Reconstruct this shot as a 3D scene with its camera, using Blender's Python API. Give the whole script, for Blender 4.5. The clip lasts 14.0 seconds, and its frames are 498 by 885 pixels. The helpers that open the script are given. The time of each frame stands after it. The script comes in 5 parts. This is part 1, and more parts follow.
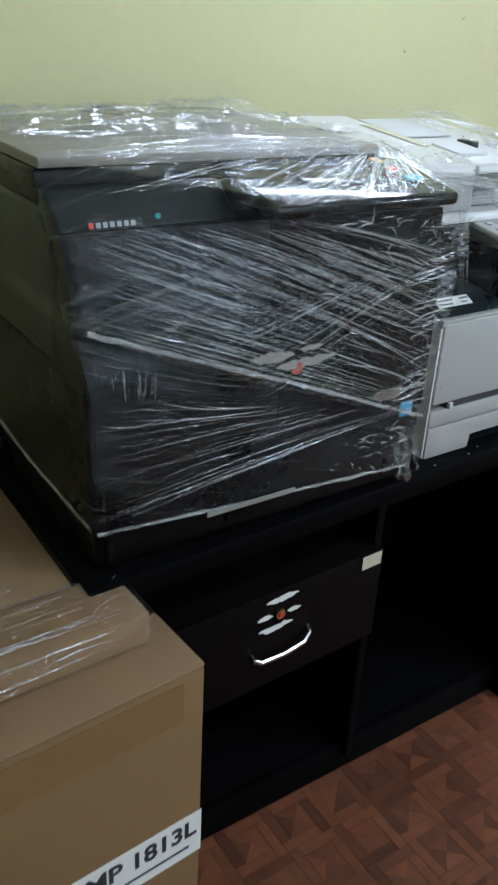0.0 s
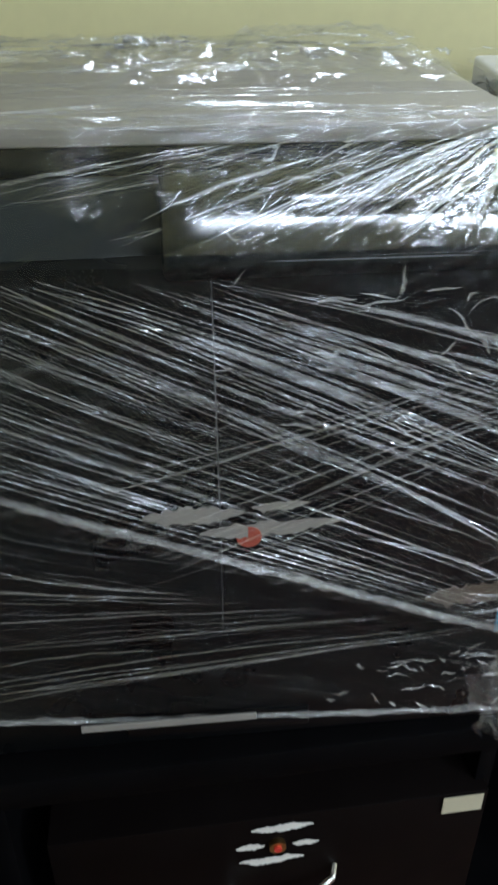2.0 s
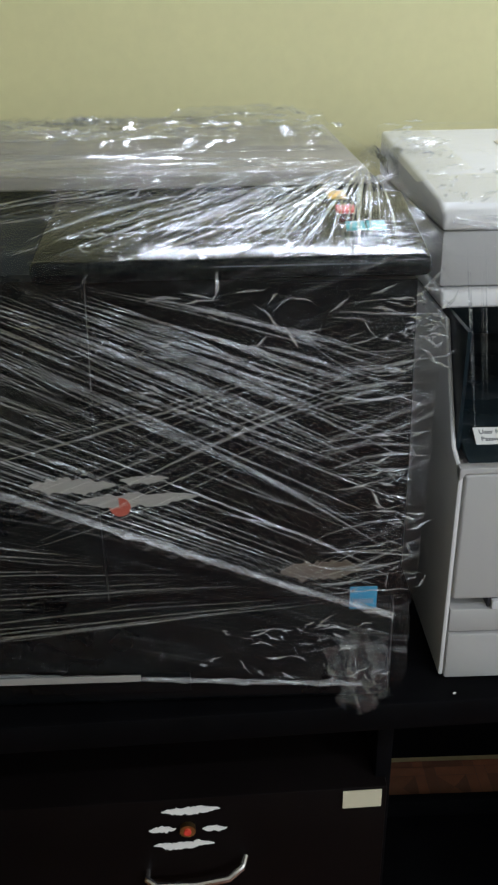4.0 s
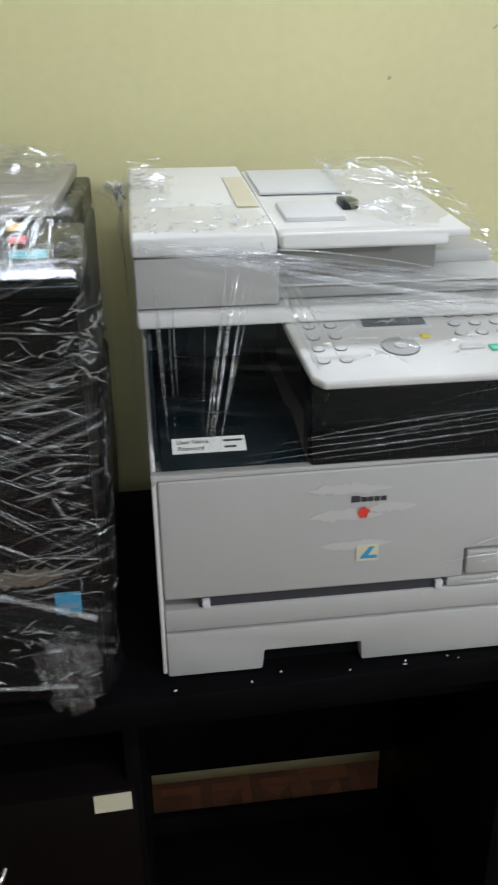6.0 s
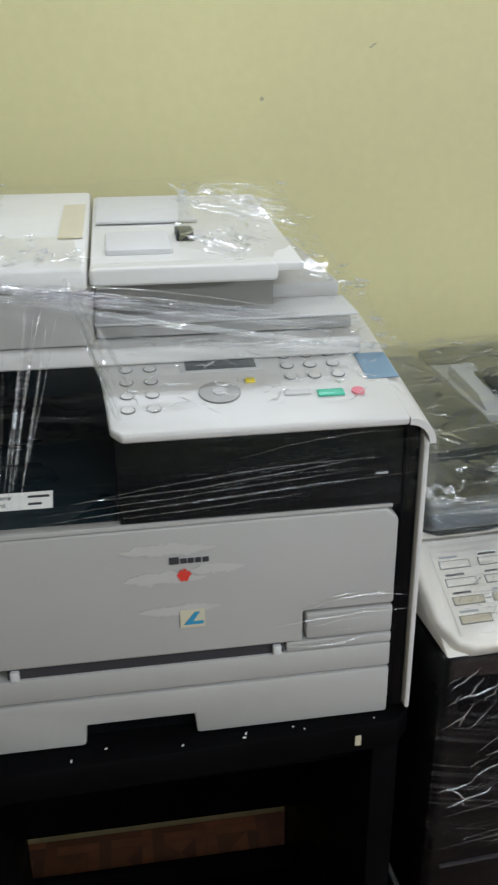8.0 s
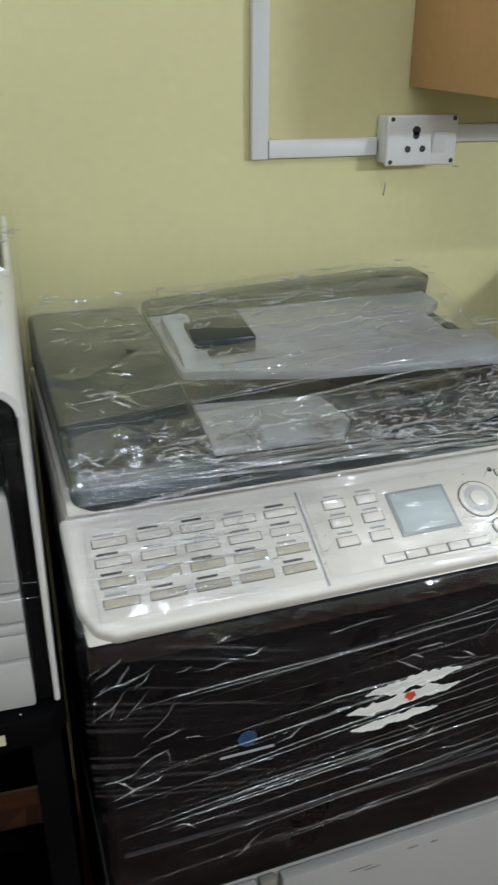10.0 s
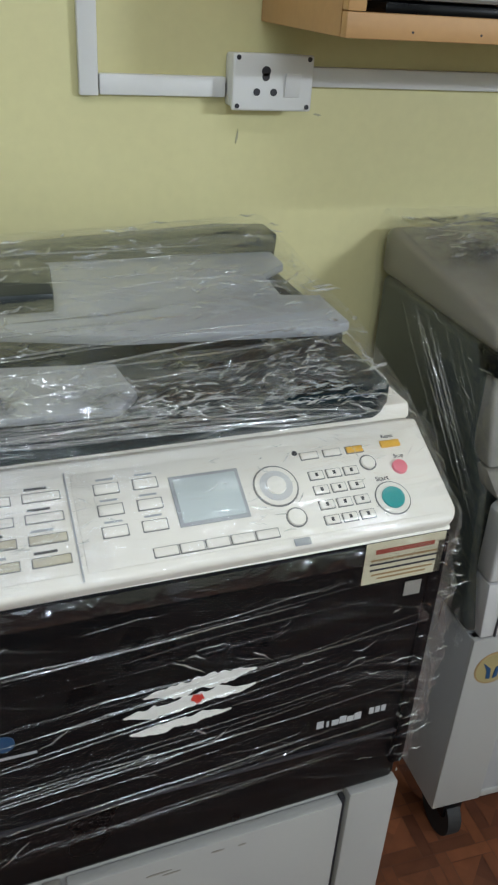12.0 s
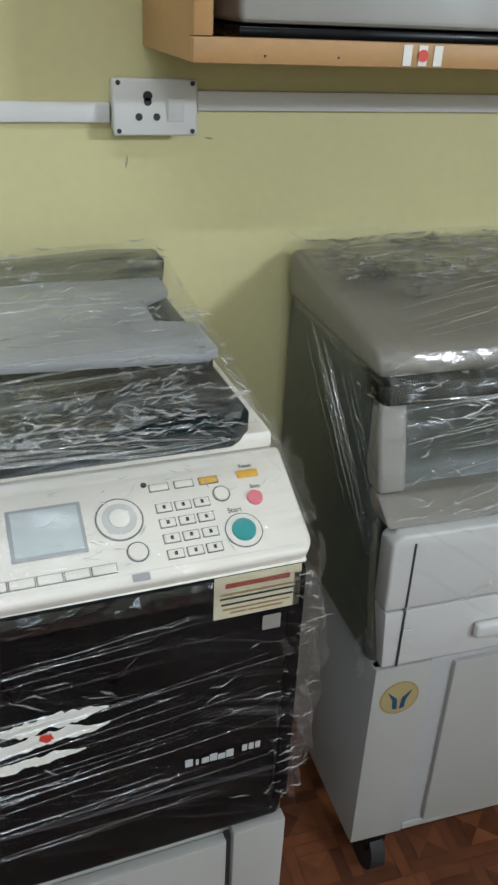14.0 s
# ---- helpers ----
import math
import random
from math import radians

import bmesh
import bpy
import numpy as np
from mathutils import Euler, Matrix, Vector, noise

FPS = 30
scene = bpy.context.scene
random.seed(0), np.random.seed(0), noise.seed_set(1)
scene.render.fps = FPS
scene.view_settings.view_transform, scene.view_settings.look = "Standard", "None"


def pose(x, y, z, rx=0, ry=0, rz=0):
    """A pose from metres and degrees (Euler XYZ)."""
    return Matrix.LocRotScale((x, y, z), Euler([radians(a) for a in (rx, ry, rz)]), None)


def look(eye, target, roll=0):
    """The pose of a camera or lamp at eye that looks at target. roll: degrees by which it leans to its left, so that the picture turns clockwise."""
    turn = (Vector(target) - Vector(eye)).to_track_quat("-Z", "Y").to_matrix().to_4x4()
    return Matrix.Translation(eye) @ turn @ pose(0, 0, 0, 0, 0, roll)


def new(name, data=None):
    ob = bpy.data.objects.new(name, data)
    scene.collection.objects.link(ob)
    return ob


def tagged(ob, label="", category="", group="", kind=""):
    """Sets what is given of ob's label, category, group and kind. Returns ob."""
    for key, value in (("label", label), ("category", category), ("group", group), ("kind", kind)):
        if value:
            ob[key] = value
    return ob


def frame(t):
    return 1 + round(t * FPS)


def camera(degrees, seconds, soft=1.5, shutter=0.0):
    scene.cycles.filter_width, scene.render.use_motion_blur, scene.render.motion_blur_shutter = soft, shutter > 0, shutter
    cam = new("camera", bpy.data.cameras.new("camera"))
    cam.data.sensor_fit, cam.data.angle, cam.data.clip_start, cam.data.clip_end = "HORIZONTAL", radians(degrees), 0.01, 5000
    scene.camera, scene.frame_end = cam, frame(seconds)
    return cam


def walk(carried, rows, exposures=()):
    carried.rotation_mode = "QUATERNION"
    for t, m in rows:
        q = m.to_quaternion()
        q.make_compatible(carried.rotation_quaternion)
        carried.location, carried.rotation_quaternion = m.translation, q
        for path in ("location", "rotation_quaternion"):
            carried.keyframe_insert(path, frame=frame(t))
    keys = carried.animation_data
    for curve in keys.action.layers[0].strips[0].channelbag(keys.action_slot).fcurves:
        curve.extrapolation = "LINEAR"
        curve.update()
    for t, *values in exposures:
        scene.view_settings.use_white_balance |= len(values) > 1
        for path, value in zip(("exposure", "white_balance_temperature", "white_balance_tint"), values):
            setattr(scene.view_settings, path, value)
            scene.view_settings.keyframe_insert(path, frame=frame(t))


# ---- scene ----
cam = camera(33.7, 14.0, 2.2, 0.3)
PATH = [
    (0, (0.043, 0.146, 1.335), (1.056, 1.612, 0.426), 3.1),
    (0.5, (0.198, 0.290, 1.340), (1.089, 1.788, 0.358), 3.1),
    (1, (0.343, 0.378, 1.310), (0.953, 1.967, 0.260), 2.6),
    (1.5, (0.529, 0.392, 1.329), (0.856, 2.063, 0.280), 1.2),
    (2, (0.604, 0.472, 1.308), (0.775, 2.156, 0.243), -0.0),
    (2.2, (0.619, 0.517, 1.298), (0.762, 2.189, 0.210), -0.2),
    (4.3, (0.754, 0.276, 1.290), (0.782, 2.094, 0.456), -1.2),
    (4.5, (0.742, 0.246, 1.292), (0.866, 2.067, 0.476), 0.0),
    (5, (0.740, 0.215, 1.293), (1.008, 2.032, 0.500), 1.3),
    (5.5, (0.821, 0.232, 1.294), (1.106, 2.047, 0.504), 0.6),
    (6, (0.948, 0.253, 1.291), (1.180, 2.072, 0.493), -0.7),
    (6.5, (1.053, 0.247, 1.293), (1.236, 2.070, 0.492), -1.8),
    (7, (1.087, 0.249, 1.293), (1.239, 2.080, 0.502), -2.3),
    (7.5, (1.105, 0.258, 1.296), (1.251, 2.107, 0.548), -2.2),
    (8, (1.115, 0.313, 1.292), (1.392, 2.141, 0.530), -0.6),
    (8.5, (1.109, 0.355, 1.296), (1.505, 2.144, 0.494), 0.4),
    (9, (1.188, 0.354, 1.290), (1.634, 2.111, 0.445), -0.1),
    (9.2, (1.227, 0.349, 1.283), (1.698, 2.093, 0.424), -0.3),
    (11.3, (1.552, 0.351, 1.276), (2.059, 2.046, 0.344), 1.2),
    (11.5, (1.557, 0.375, 1.269), (2.101, 2.054, 0.328), 1.7),
    (12, (1.582, 0.389, 1.259), (2.146, 2.037, 0.277), 3.7),
    (12.5, (1.630, 0.376, 1.262), (2.134, 2.036, 0.267), 4.1),
    (13, (1.685, 0.365, 1.264), (2.183, 2.031, 0.275), 4.0),
    (13.5, (1.714, 0.363, 1.267), (2.221, 2.030, 0.284), 3.7),
    (14, (1.739, 0.366, 1.270), (2.283, 2.040, 0.321), 2.6),
]
EXPOSURES = [(0.0, 0.12, 5500, 17), (1.0, 0.14, 5650, 17), (2.2, 0.08, 5850, 18), (5.0, 0.0, 6100, 22), (7.5, -0.08, 6150, 21), (9.0, -0.2, 6180, 20), (11.5, -0.12, 6100, 18), (14.0, -0.12, 6130, 18)]
walk(cam, [(t, look(eye, target, roll)) for t, eye, target, roll in PATH], EXPOSURES)

# ---- light: wall tubes told by highlights and shadows, two unseen fill lamps added ----
world = bpy.data.worlds.new("world")
scene.world = world
world.use_nodes = True
world.node_tree.nodes["Background"].inputs[0].default_value = (0.75, 0.85, 1.0, 1)
world.node_tree.nodes["Background"].inputs[1].default_value = 0.05


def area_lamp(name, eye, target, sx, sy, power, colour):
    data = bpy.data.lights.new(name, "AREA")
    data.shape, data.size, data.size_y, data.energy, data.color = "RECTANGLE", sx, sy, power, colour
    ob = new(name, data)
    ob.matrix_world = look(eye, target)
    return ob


area_lamp("tube_light_south", (4.12, -1.62, 2.00), (2.1, 1.5, 1.0), 1.10, 0.08, 88, (0.86, 0.97, 1.0))
# Added broad fill behind the camera, gives the film folds their sheen.
area_lamp("window_light_south", (1.30, -1.95, 1.70), (1.2, 1.5, 1.0), 1.4, 1.0, 19, (0.84, 0.97, 1.0))
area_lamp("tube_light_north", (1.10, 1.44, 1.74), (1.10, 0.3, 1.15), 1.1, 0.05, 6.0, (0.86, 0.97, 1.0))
# Added overhead fill that lifts lids, panels and the room behind; unseen.
area_lamp("tube_light_ceiling", (1.75, -0.5, 2.70), (1.75, -0.45, 0.0), 1.2, 0.07, 19, (0.88, 0.97, 1.0))


# ---- materials ----
def material(name, colour, rough=0.5, metal=0.0, vary=0.06, scale=8.0, fine=180.0, bump=0.02, coat=0.0, spec=0.5, wear=0.0):
    """A painted or moulded surface: base colour broken up at two scales, fine relief, uneven gloss."""
    m = bpy.data.materials.new(name)
    m.use_nodes = True
    n, l = m.node_tree.nodes, m.node_tree.links
    b = n["Principled BSDF"]
    b.inputs["Metallic"].default_value = metal
    b.inputs["Coat Weight"].default_value = coat
    b.inputs["Specular IOR Level"].default_value = spec
    co = n.new("ShaderNodeTexCoord")
    big, small = n.new("ShaderNodeTexNoise"), n.new("ShaderNodeTexNoise")
    big.inputs["Scale"].default_value, big.inputs["Detail"].default_value = scale, 5
    small.inputs["Scale"].default_value, small.inputs["Detail"].default_value = fine, 3
    for t in (big, small):
        l.new(co.outputs["Object"], t.inputs["Vector"])
    mix = n.new("ShaderNodeMath")
    mix.operation = "MULTIPLY_ADD"
    l.new(small.outputs["Fac"], mix.inputs[0])
    mix.inputs[1].default_value = 0.35
    l.new(big.outputs["Fac"], mix.inputs[2])
    ramp = n.new("ShaderNodeMapRange")
    ramp.inputs["From Min"].default_value, ramp.inputs["From Max"].default_value = 0.35, 1.0
    ramp.inputs["To Min"].default_value, ramp.inputs["To Max"].default_value = 1 - vary, 1 + vary
    l.new(mix.outputs[0], ramp.inputs["Value"])
    col = n.new("ShaderNodeVectorMath")
    col.operation = "SCALE"
    col.inputs[0].default_value = colour
    l.new(ramp.outputs[0], col.inputs["Scale"])
    last = col.outputs[0]
    if wear:
        dust = n.new("ShaderNodeTexNoise")
        dust.inputs["Scale"].default_value, dust.inputs["Detail"].default_value, dust.inputs["Roughness"].default_value = scale * 2.3, 8, 0.7
        l.new(co.outputs["Object"], dust.inputs["Vector"])
        dr = n.new("ShaderNodeMapRange")
        dr.inputs["From Min"].default_value, dr.inputs["From Max"].default_value = 0.56, 0.72
        dr.inputs["To Max"].default_value = wear
        l.new(dust.outputs["Fac"], dr.inputs["Value"])
        dm = n.new("ShaderNodeMix")
        dm.data_type = "RGBA"
        l.new(dr.outputs[0], dm.inputs[0])
        l.new(last, dm.inputs[6])
        dm.inputs[7].default_value = (0.30, 0.27, 0.22, 1)
        last = dm.outputs[2]
    l.new(last, b.inputs["Base Color"])
    rr = n.new("ShaderNodeMapRange")
    rr.inputs["From Min"].default_value, rr.inputs["From Max"].default_value = 0.3, 0.7
    rr.inputs["To Min"].default_value, rr.inputs["To Max"].default_value = max(rough - 0.08, 0.02), rough + 0.08
    l.new(big.outputs["Fac"], rr.inputs["Value"])
    l.new(rr.outputs[0], b.inputs["Roughness"])
    if bump:
        bp = n.new("ShaderNodeBump")
        bp.inputs["Strength"].default_value, bp.inputs["Distance"].default_value = 0.25, bump * 0.004
        l.new(small.outputs["Fac"], bp.inputs["Height"])
        l.new(bp.outputs[0], b.inputs["Normal"])
    return m


def film_material(name, angle, haze=0.02, streak=0.3, fine=230.0, coarse=1.6, seed=0.0, base=0.6, cap=0.08):
    """Clear stretch film: mostly see-through, with fine pulled streaks along one slanting direction, and small sharp crumples."""
    m = bpy.data.materials.new(name)
    m.use_nodes = True
    n, l = m.node_tree.nodes, m.node_tree.links
    n.remove(n["Principled BSDF"])
    out = n["Material Output"]
    co, rot, mp = n.new("ShaderNodeTexCoord"), n.new("ShaderNodeVectorRotate"), n.new("ShaderNodeMapping")
    rot.rotation_type = "Y_AXIS"
    rot.inputs["Angle"].default_value = radians(-angle)
    l.new(co.outputs["Object"], rot.inputs["Vector"])
    l.new(rot.outputs[0], mp.inputs["Vector"])
    mp.inputs["Scale"].default_value, mp.inputs["Location"].default_value = (coarse, coarse * 2, fine), (seed, seed * 0.7, seed * 1.3)
    warp = n.new("ShaderNodeTexNoise")
    warp.inputs["Scale"].default_value, warp.inputs["Detail"].default_value = 4, 1
    l.new(co.outputs["Object"], warp.inputs["Vector"])
    add = n.new("ShaderNodeVectorMath")
    add.operation = "MULTIPLY_ADD"
    l.new(warp.outputs["Color"], add.inputs[0])
    add.inputs[1].default_value = (0.3, 0.5, 4.0)
    l.new(mp.outputs[0], add.inputs[2])
    lines = n.new("ShaderNodeTexNoise")
    lines.inputs["Scale"].default_value, lines.inputs["Detail"].default_value = 1.0, 3
    l.new(add.outputs[0], lines.inputs["Vector"])
    crumple = n.new("ShaderNodeTexNoise")
    crumple.inputs["Scale"].default_value, crumple.inputs["Detail"].default_value, crumple.inputs["Distortion"].default_value = 1, 3, 0.6
    squash = n.new("ShaderNodeMapping")
    squash.inputs["Scale"].default_value = (11, 16, 42)
    l.new(rot.outputs[0], squash.inputs["Vector"])
    l.new(squash.outputs[0], crumple.inputs["Vector"])
    ridge = n.new("ShaderNodeMapRange")
    ridge.inputs["From Min"].default_value, ridge.inputs["From Max"].default_value = 0.56, 0.70
    l.new(lines.outputs["Fac"], ridge.inputs["Value"])
    where = n.new("ShaderNodeTexNoise")
    where.inputs["Scale"].default_value, where.inputs["Detail"].default_value = 7, 2
    l.new(co.outputs["Object"], where.inputs["Vector"])
    patch = n.new("ShaderNodeMapRange")
    patch.inputs["From Min"].default_value, patch.inputs["From Max"].default_value = 0.42, 0.62
    patch.inputs["To Min"].default_value, patch.inputs["To Max"].default_value = 0.12, 1.0
    l.new(where.outputs["Fac"], patch.inputs["Value"])
    amount = n.new("ShaderNodeMath")
    amount.operation = "MULTIPLY"
    l.new(ridge.outputs[0], amount.inputs[0])
    l.new(patch.outputs[0], amount.inputs[1])
    height = n.new("ShaderNodeMath")
    height.operation = "MULTIPLY_ADD"
    l.new(lines.outputs["Fac"], height.inputs[0])
    height.inputs[1].default_value = 0.25
    l.new(crumple.outputs["Fac"], height.inputs[2])
    bump = n.new("ShaderNodeBump")
    bump.inputs["Strength"].default_value, bump.inputs["Distance"].default_value = 1.0, 0.014
    l.new(height.outputs[0], bump.inputs["Height"])
    clear = n.new("ShaderNodeBsdfTransparent")
    gloss = n.new("ShaderNodeBsdfGlossy")
    gloss.inputs["Roughness"].default_value = 0.09
    gloss.inputs["Color"].default_value = (0.95, 0.97, 1, 1)
    l.new(bump.outputs[0], gloss.inputs["Normal"])
    # Diffuse white in the streaks paints highlights that reflection alone does not give.
    milk = n.new("ShaderNodeBsdfDiffuse")
    milk.inputs["Color"].default_value = (0.8, 0.83, 0.83, 1)
    fres = n.new("ShaderNodeFresnel")
    fres.inputs["IOR"].default_value = 1.45
    l.new(bump.outputs[0], fres.inputs["Normal"])
    gl = n.new("ShaderNodeMath")
    gl.operation = "MULTIPLY_ADD"
    l.new(fres.outputs[0], gl.inputs[0])
    gl.inputs[1].default_value = base
    half = n.new("ShaderNodeMath")
    half.operation = "MULTIPLY"
    l.new(amount.outputs[0], half.inputs[0])
    half.inputs[1].default_value = streak * 0.6
    l.new(half.outputs[0], gl.inputs[2])
    top = n.new("ShaderNodeMath")
    top.operation = "MINIMUM"
    l.new(gl.outputs[0], top.inputs[0])
    top.inputs[1].default_value = cap
    hz = n.new("ShaderNodeMath")
    hz.operation = "MULTIPLY_ADD"
    l.new(amount.outputs[0], hz.inputs[0])
    hz.inputs[1].default_value, hz.inputs[2].default_value = streak, haze
    m1, m2 = n.new("ShaderNodeMixShader"), n.new("ShaderNodeMixShader")
    l.new(hz.outputs[0], m1.inputs[0])
    l.new(clear.outputs[0], m1.inputs[1])
    l.new(milk.outputs[0], m1.inputs[2])
    l.new(top.outputs[0], m2.inputs[0])
    l.new(m1.outputs[0], m2.inputs[1])
    l.new(gloss.outputs[0], m2.inputs[2])
    l.new(m2.outputs[0], out.inputs["Surface"])
    return m


def facet_film(name, rough=0.05, gain=1.7, base=0.012, haze=0.004, ripple=0.3, cap=0.3):
    """Clear glossy film for sheets whose folds are real facets: see-through, with the sharp reflections of thin plastic."""
    m = bpy.data.materials.new(name)
    m.use_nodes = True
    n, l = m.node_tree.nodes, m.node_tree.links
    n.remove(n["Principled BSDF"])
    co, rip, bump = n.new("ShaderNodeTexCoord"), n.new("ShaderNodeTexNoise"), n.new("ShaderNodeBump")
    rip.inputs["Scale"].default_value, rip.inputs["Detail"].default_value = 90, 2
    l.new(co.outputs["Object"], rip.inputs["Vector"])
    bump.inputs["Strength"].default_value, bump.inputs["Distance"].default_value = ripple, 0.004
    l.new(rip.outputs["Fac"], bump.inputs["Height"])
    clear, gloss, milk = n.new("ShaderNodeBsdfTransparent"), n.new("ShaderNodeBsdfGlossy"), n.new("ShaderNodeBsdfDiffuse")
    gloss.inputs["Roughness"].default_value = rough
    gloss.inputs["Color"].default_value = (0.95, 0.97, 1, 1)
    milk.inputs["Color"].default_value = (0.8, 0.83, 0.83, 1)
    l.new(bump.outputs[0], gloss.inputs["Normal"])
    fres = n.new("ShaderNodeFresnel")
    fres.inputs["IOR"].default_value = 1.5
    l.new(bump.outputs[0], fres.inputs["Normal"])
    fac = n.new("ShaderNodeMath")
    fac.operation, fac.use_clamp = "MULTIPLY_ADD", True
    l.new(fres.outputs[0], fac.inputs[0])
    fac.inputs[1].default_value, fac.inputs[2].default_value = gain, base
    most = n.new("ShaderNodeMath")
    most.operation = "MINIMUM"
    l.new(fac.outputs[0], most.inputs[0])
    most.inputs[1].default_value = cap
    low, mix = n.new("ShaderNodeMixShader"), n.new("ShaderNodeMixShader")
    low.inputs[0].default_value = haze
    l.new(clear.outputs[0], low.inputs[1])
    l.new(milk.outputs[0], low.inputs[2])
    l.new(most.outputs[0], mix.inputs[0])
    l.new(low.outputs[0], mix.inputs[1])
    l.new(gloss.outputs[0], mix.inputs[2])
    l.new(mix.outputs[0], n["Material Output"].inputs["Surface"])
    return m


def island_material(name, a, b, rough=0.45):
    """Printed or sawn pieces whose tone changes from piece to piece."""
    m = material(name, a, rough)
    n, l = m.node_tree.nodes, m.node_tree.links
    geo, mix = n.new("ShaderNodeNewGeometry"), n.new("ShaderNodeMix")
    mix.data_type = "RGBA"
    l.new(geo.outputs["Random Per Island"], mix.inputs[0])
    mix.inputs[6].default_value, mix.inputs[7].default_value = (*a, 1), (*b, 1)
    noise_t, co, mul = n.new("ShaderNodeTexNoise"), n.new("ShaderNodeTexCoord"), n.new("ShaderNodeVectorMath")
    noise_t.inputs["Scale"].default_value, noise_t.inputs["Detail"].default_value = 40, 6
    l.new(co.outputs["Object"], noise_t.inputs["Vector"])
    rng = n.new("ShaderNodeMapRange")
    rng.inputs["To Min"].default_value, rng.inputs["To Max"].default_value = 0.7, 1.3
    l.new(noise_t.outputs["Fac"], rng.inputs["Value"])
    mul.operation = "SCALE"
    l.new(mix.outputs[2], mul.inputs[0])
    l.new(rng.outputs[0], mul.inputs["Scale"])
    l.new(mul.outputs[0], n["Principled BSDF"].inputs["Base Color"])
    return m


PAINT = material("wall_paint", (0.65, 0.605, 0.315), 0.55, vary=0.09, scale=1.7, fine=60, bump=0.12, wear=0.05)
CEIL = material("ceiling_paint", (0.8, 0.8, 0.76), 0.7, vary=0.03, scale=2)
BACK = material("plain_wall_paint", (0.62, 0.62, 0.45), 0.6, vary=0.05, scale=2)
GROUT = material("floor_base", (0.10, 0.035, 0.02), 0.5)
TILE = island_material("floor_print", (0.085, 0.025, 0.009), (0.20, 0.064, 0.022), 0.6)
BLACKWOOD = material("black_laminate", (0.0030, 0.0029, 0.0032), 0.55, vary=0.3, scale=14, fine=300, bump=0.02, spec=0.035)
BROWNWOOD = material("dark_brown_laminate", (0.0050, 0.0036, 0.0033), 0.5, vary=0.2, scale=12, spec=0.05)
KRAFT = material("brown_cardboard", (0.20, 0.112, 0.040), 0.75, vary=0.10, scale=6, fine=240, bump=0.1)
KRAFT2 = material("pale_cardboard", (0.265, 0.165, 0.080), 0.75, vary=0.10, scale=6, fine=240, bump=0.1)
TAPE = material("packing_tape", (0.23, 0.13, 0.05), 0.35, vary=0.1, scale=20)
PAPER = material("white_paper", (0.78, 0.77, 0.72), 0.6, vary=0.03)
CREAM = material("cream_paper", (0.56, 0.52, 0.37), 0.6, vary=0.06)
INK = material("dark_ink", (0.03, 0.03, 0.035), 0.6)
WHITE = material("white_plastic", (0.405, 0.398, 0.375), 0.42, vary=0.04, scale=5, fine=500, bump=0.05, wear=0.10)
# Lighter copy of the printer's white, with the film's glare put into the colour.
WHITE2 = material("brightened_white_plastic", (0.64, 0.63, 0.60), 0.38, vary=0.03, scale=5, fine=500, bump=0.05)
CREAMW = material("cream_plastic", (0.80, 0.765, 0.69), 0.38, vary=0.03, scale=5, fine=500, bump=0.05)
GREYW = material("light_grey_plastic", (0.56, 0.56, 0.55), 0.45, vary=0.03, scale=5, fine=500, bump=0.05)
GREY = material("mid_grey_plastic", (0.36, 0.375, 0.39), 0.42, vary=0.06, scale=6, fine=120, bump=0.0)
TAUPE = material("grey_brown_plastic", (0.23, 0.214, 0.185), 0.4, vary=0.06, scale=6)
# Dark grey with the wall's greenish reflection mixed into the colour.
SIDEG = material("reflection_tinted_grey_plastic", (0.055, 0.066, 0.06), 0.4, vary=0.08, scale=7)
LIPG = material("glossy_blue_grey_plastic", (0.07, 0.085, 0.10), 0.16, vary=0.05)
FADED = material("faded_red_sticker", (0.36, 0.075, 0.045), 0.5)
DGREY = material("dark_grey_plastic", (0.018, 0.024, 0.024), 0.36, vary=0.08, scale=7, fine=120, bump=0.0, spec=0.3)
BLACK = material("black_plastic", (0.0038, 0.0044, 0.0048), 0.3, vary=0.2, scale=9, fine=500, bump=0.03, spec=0.14)
GLOSSK = material("glossy_black_plastic", (0.0045, 0.007, 0.008), 0.12, vary=0.2, scale=9, bump=0.0, spec=0.25)
NAVY = material("dark_blue_black_plastic", (0.007, 0.015, 0.019), 0.3, vary=0.15, spec=0.2)
BROWNB = material("brown_black_plastic", (0.0040, 0.0040, 0.0044), 0.33, vary=0.15, spec=0.06)
STEELW = material("white_enamel_steel", (0.35, 0.345, 0.325), 0.4, vary=0.03, scale=4, wear=0.08)
STEELG = material("grey_enamel_steel", (0.36, 0.36, 0.36), 0.42, vary=0.04, scale=4, wear=0.05)
CHROME = material("chrome", (0.75, 0.74, 0.72), 0.18, metal=1.0, vary=0.03)
BRASS = material("brass", (0.65, 0.45, 0.18), 0.3, metal=1.0, vary=0.05)
LCD = material("display_glass", (0.52, 0.58, 0.58), 0.15, vary=0.02, bump=0)
LCDD = material("dark_display_glass", (0.12, 0.13, 0.13), 0.12, vary=0.02, bump=0)
TEAL = material("teal_button", (0.01, 0.30, 0.30), 0.3)
GREEN = material("green_button", (0.05, 0.50, 0.33), 0.3)
PINK = material("pink_button", (0.75, 0.20, 0.25), 0.3)
RED = material("red_sticker", (0.65, 0.05, 0.03), 0.45)
AMBER = material("amber_button", (0.75, 0.42, 0.05), 0.35)
YELLOW = material("yellow_key", (0.75, 0.6, 0.05), 0.35)
BLUE = material("blue_sticker", (0.03, 0.27, 0.45), 0.4)
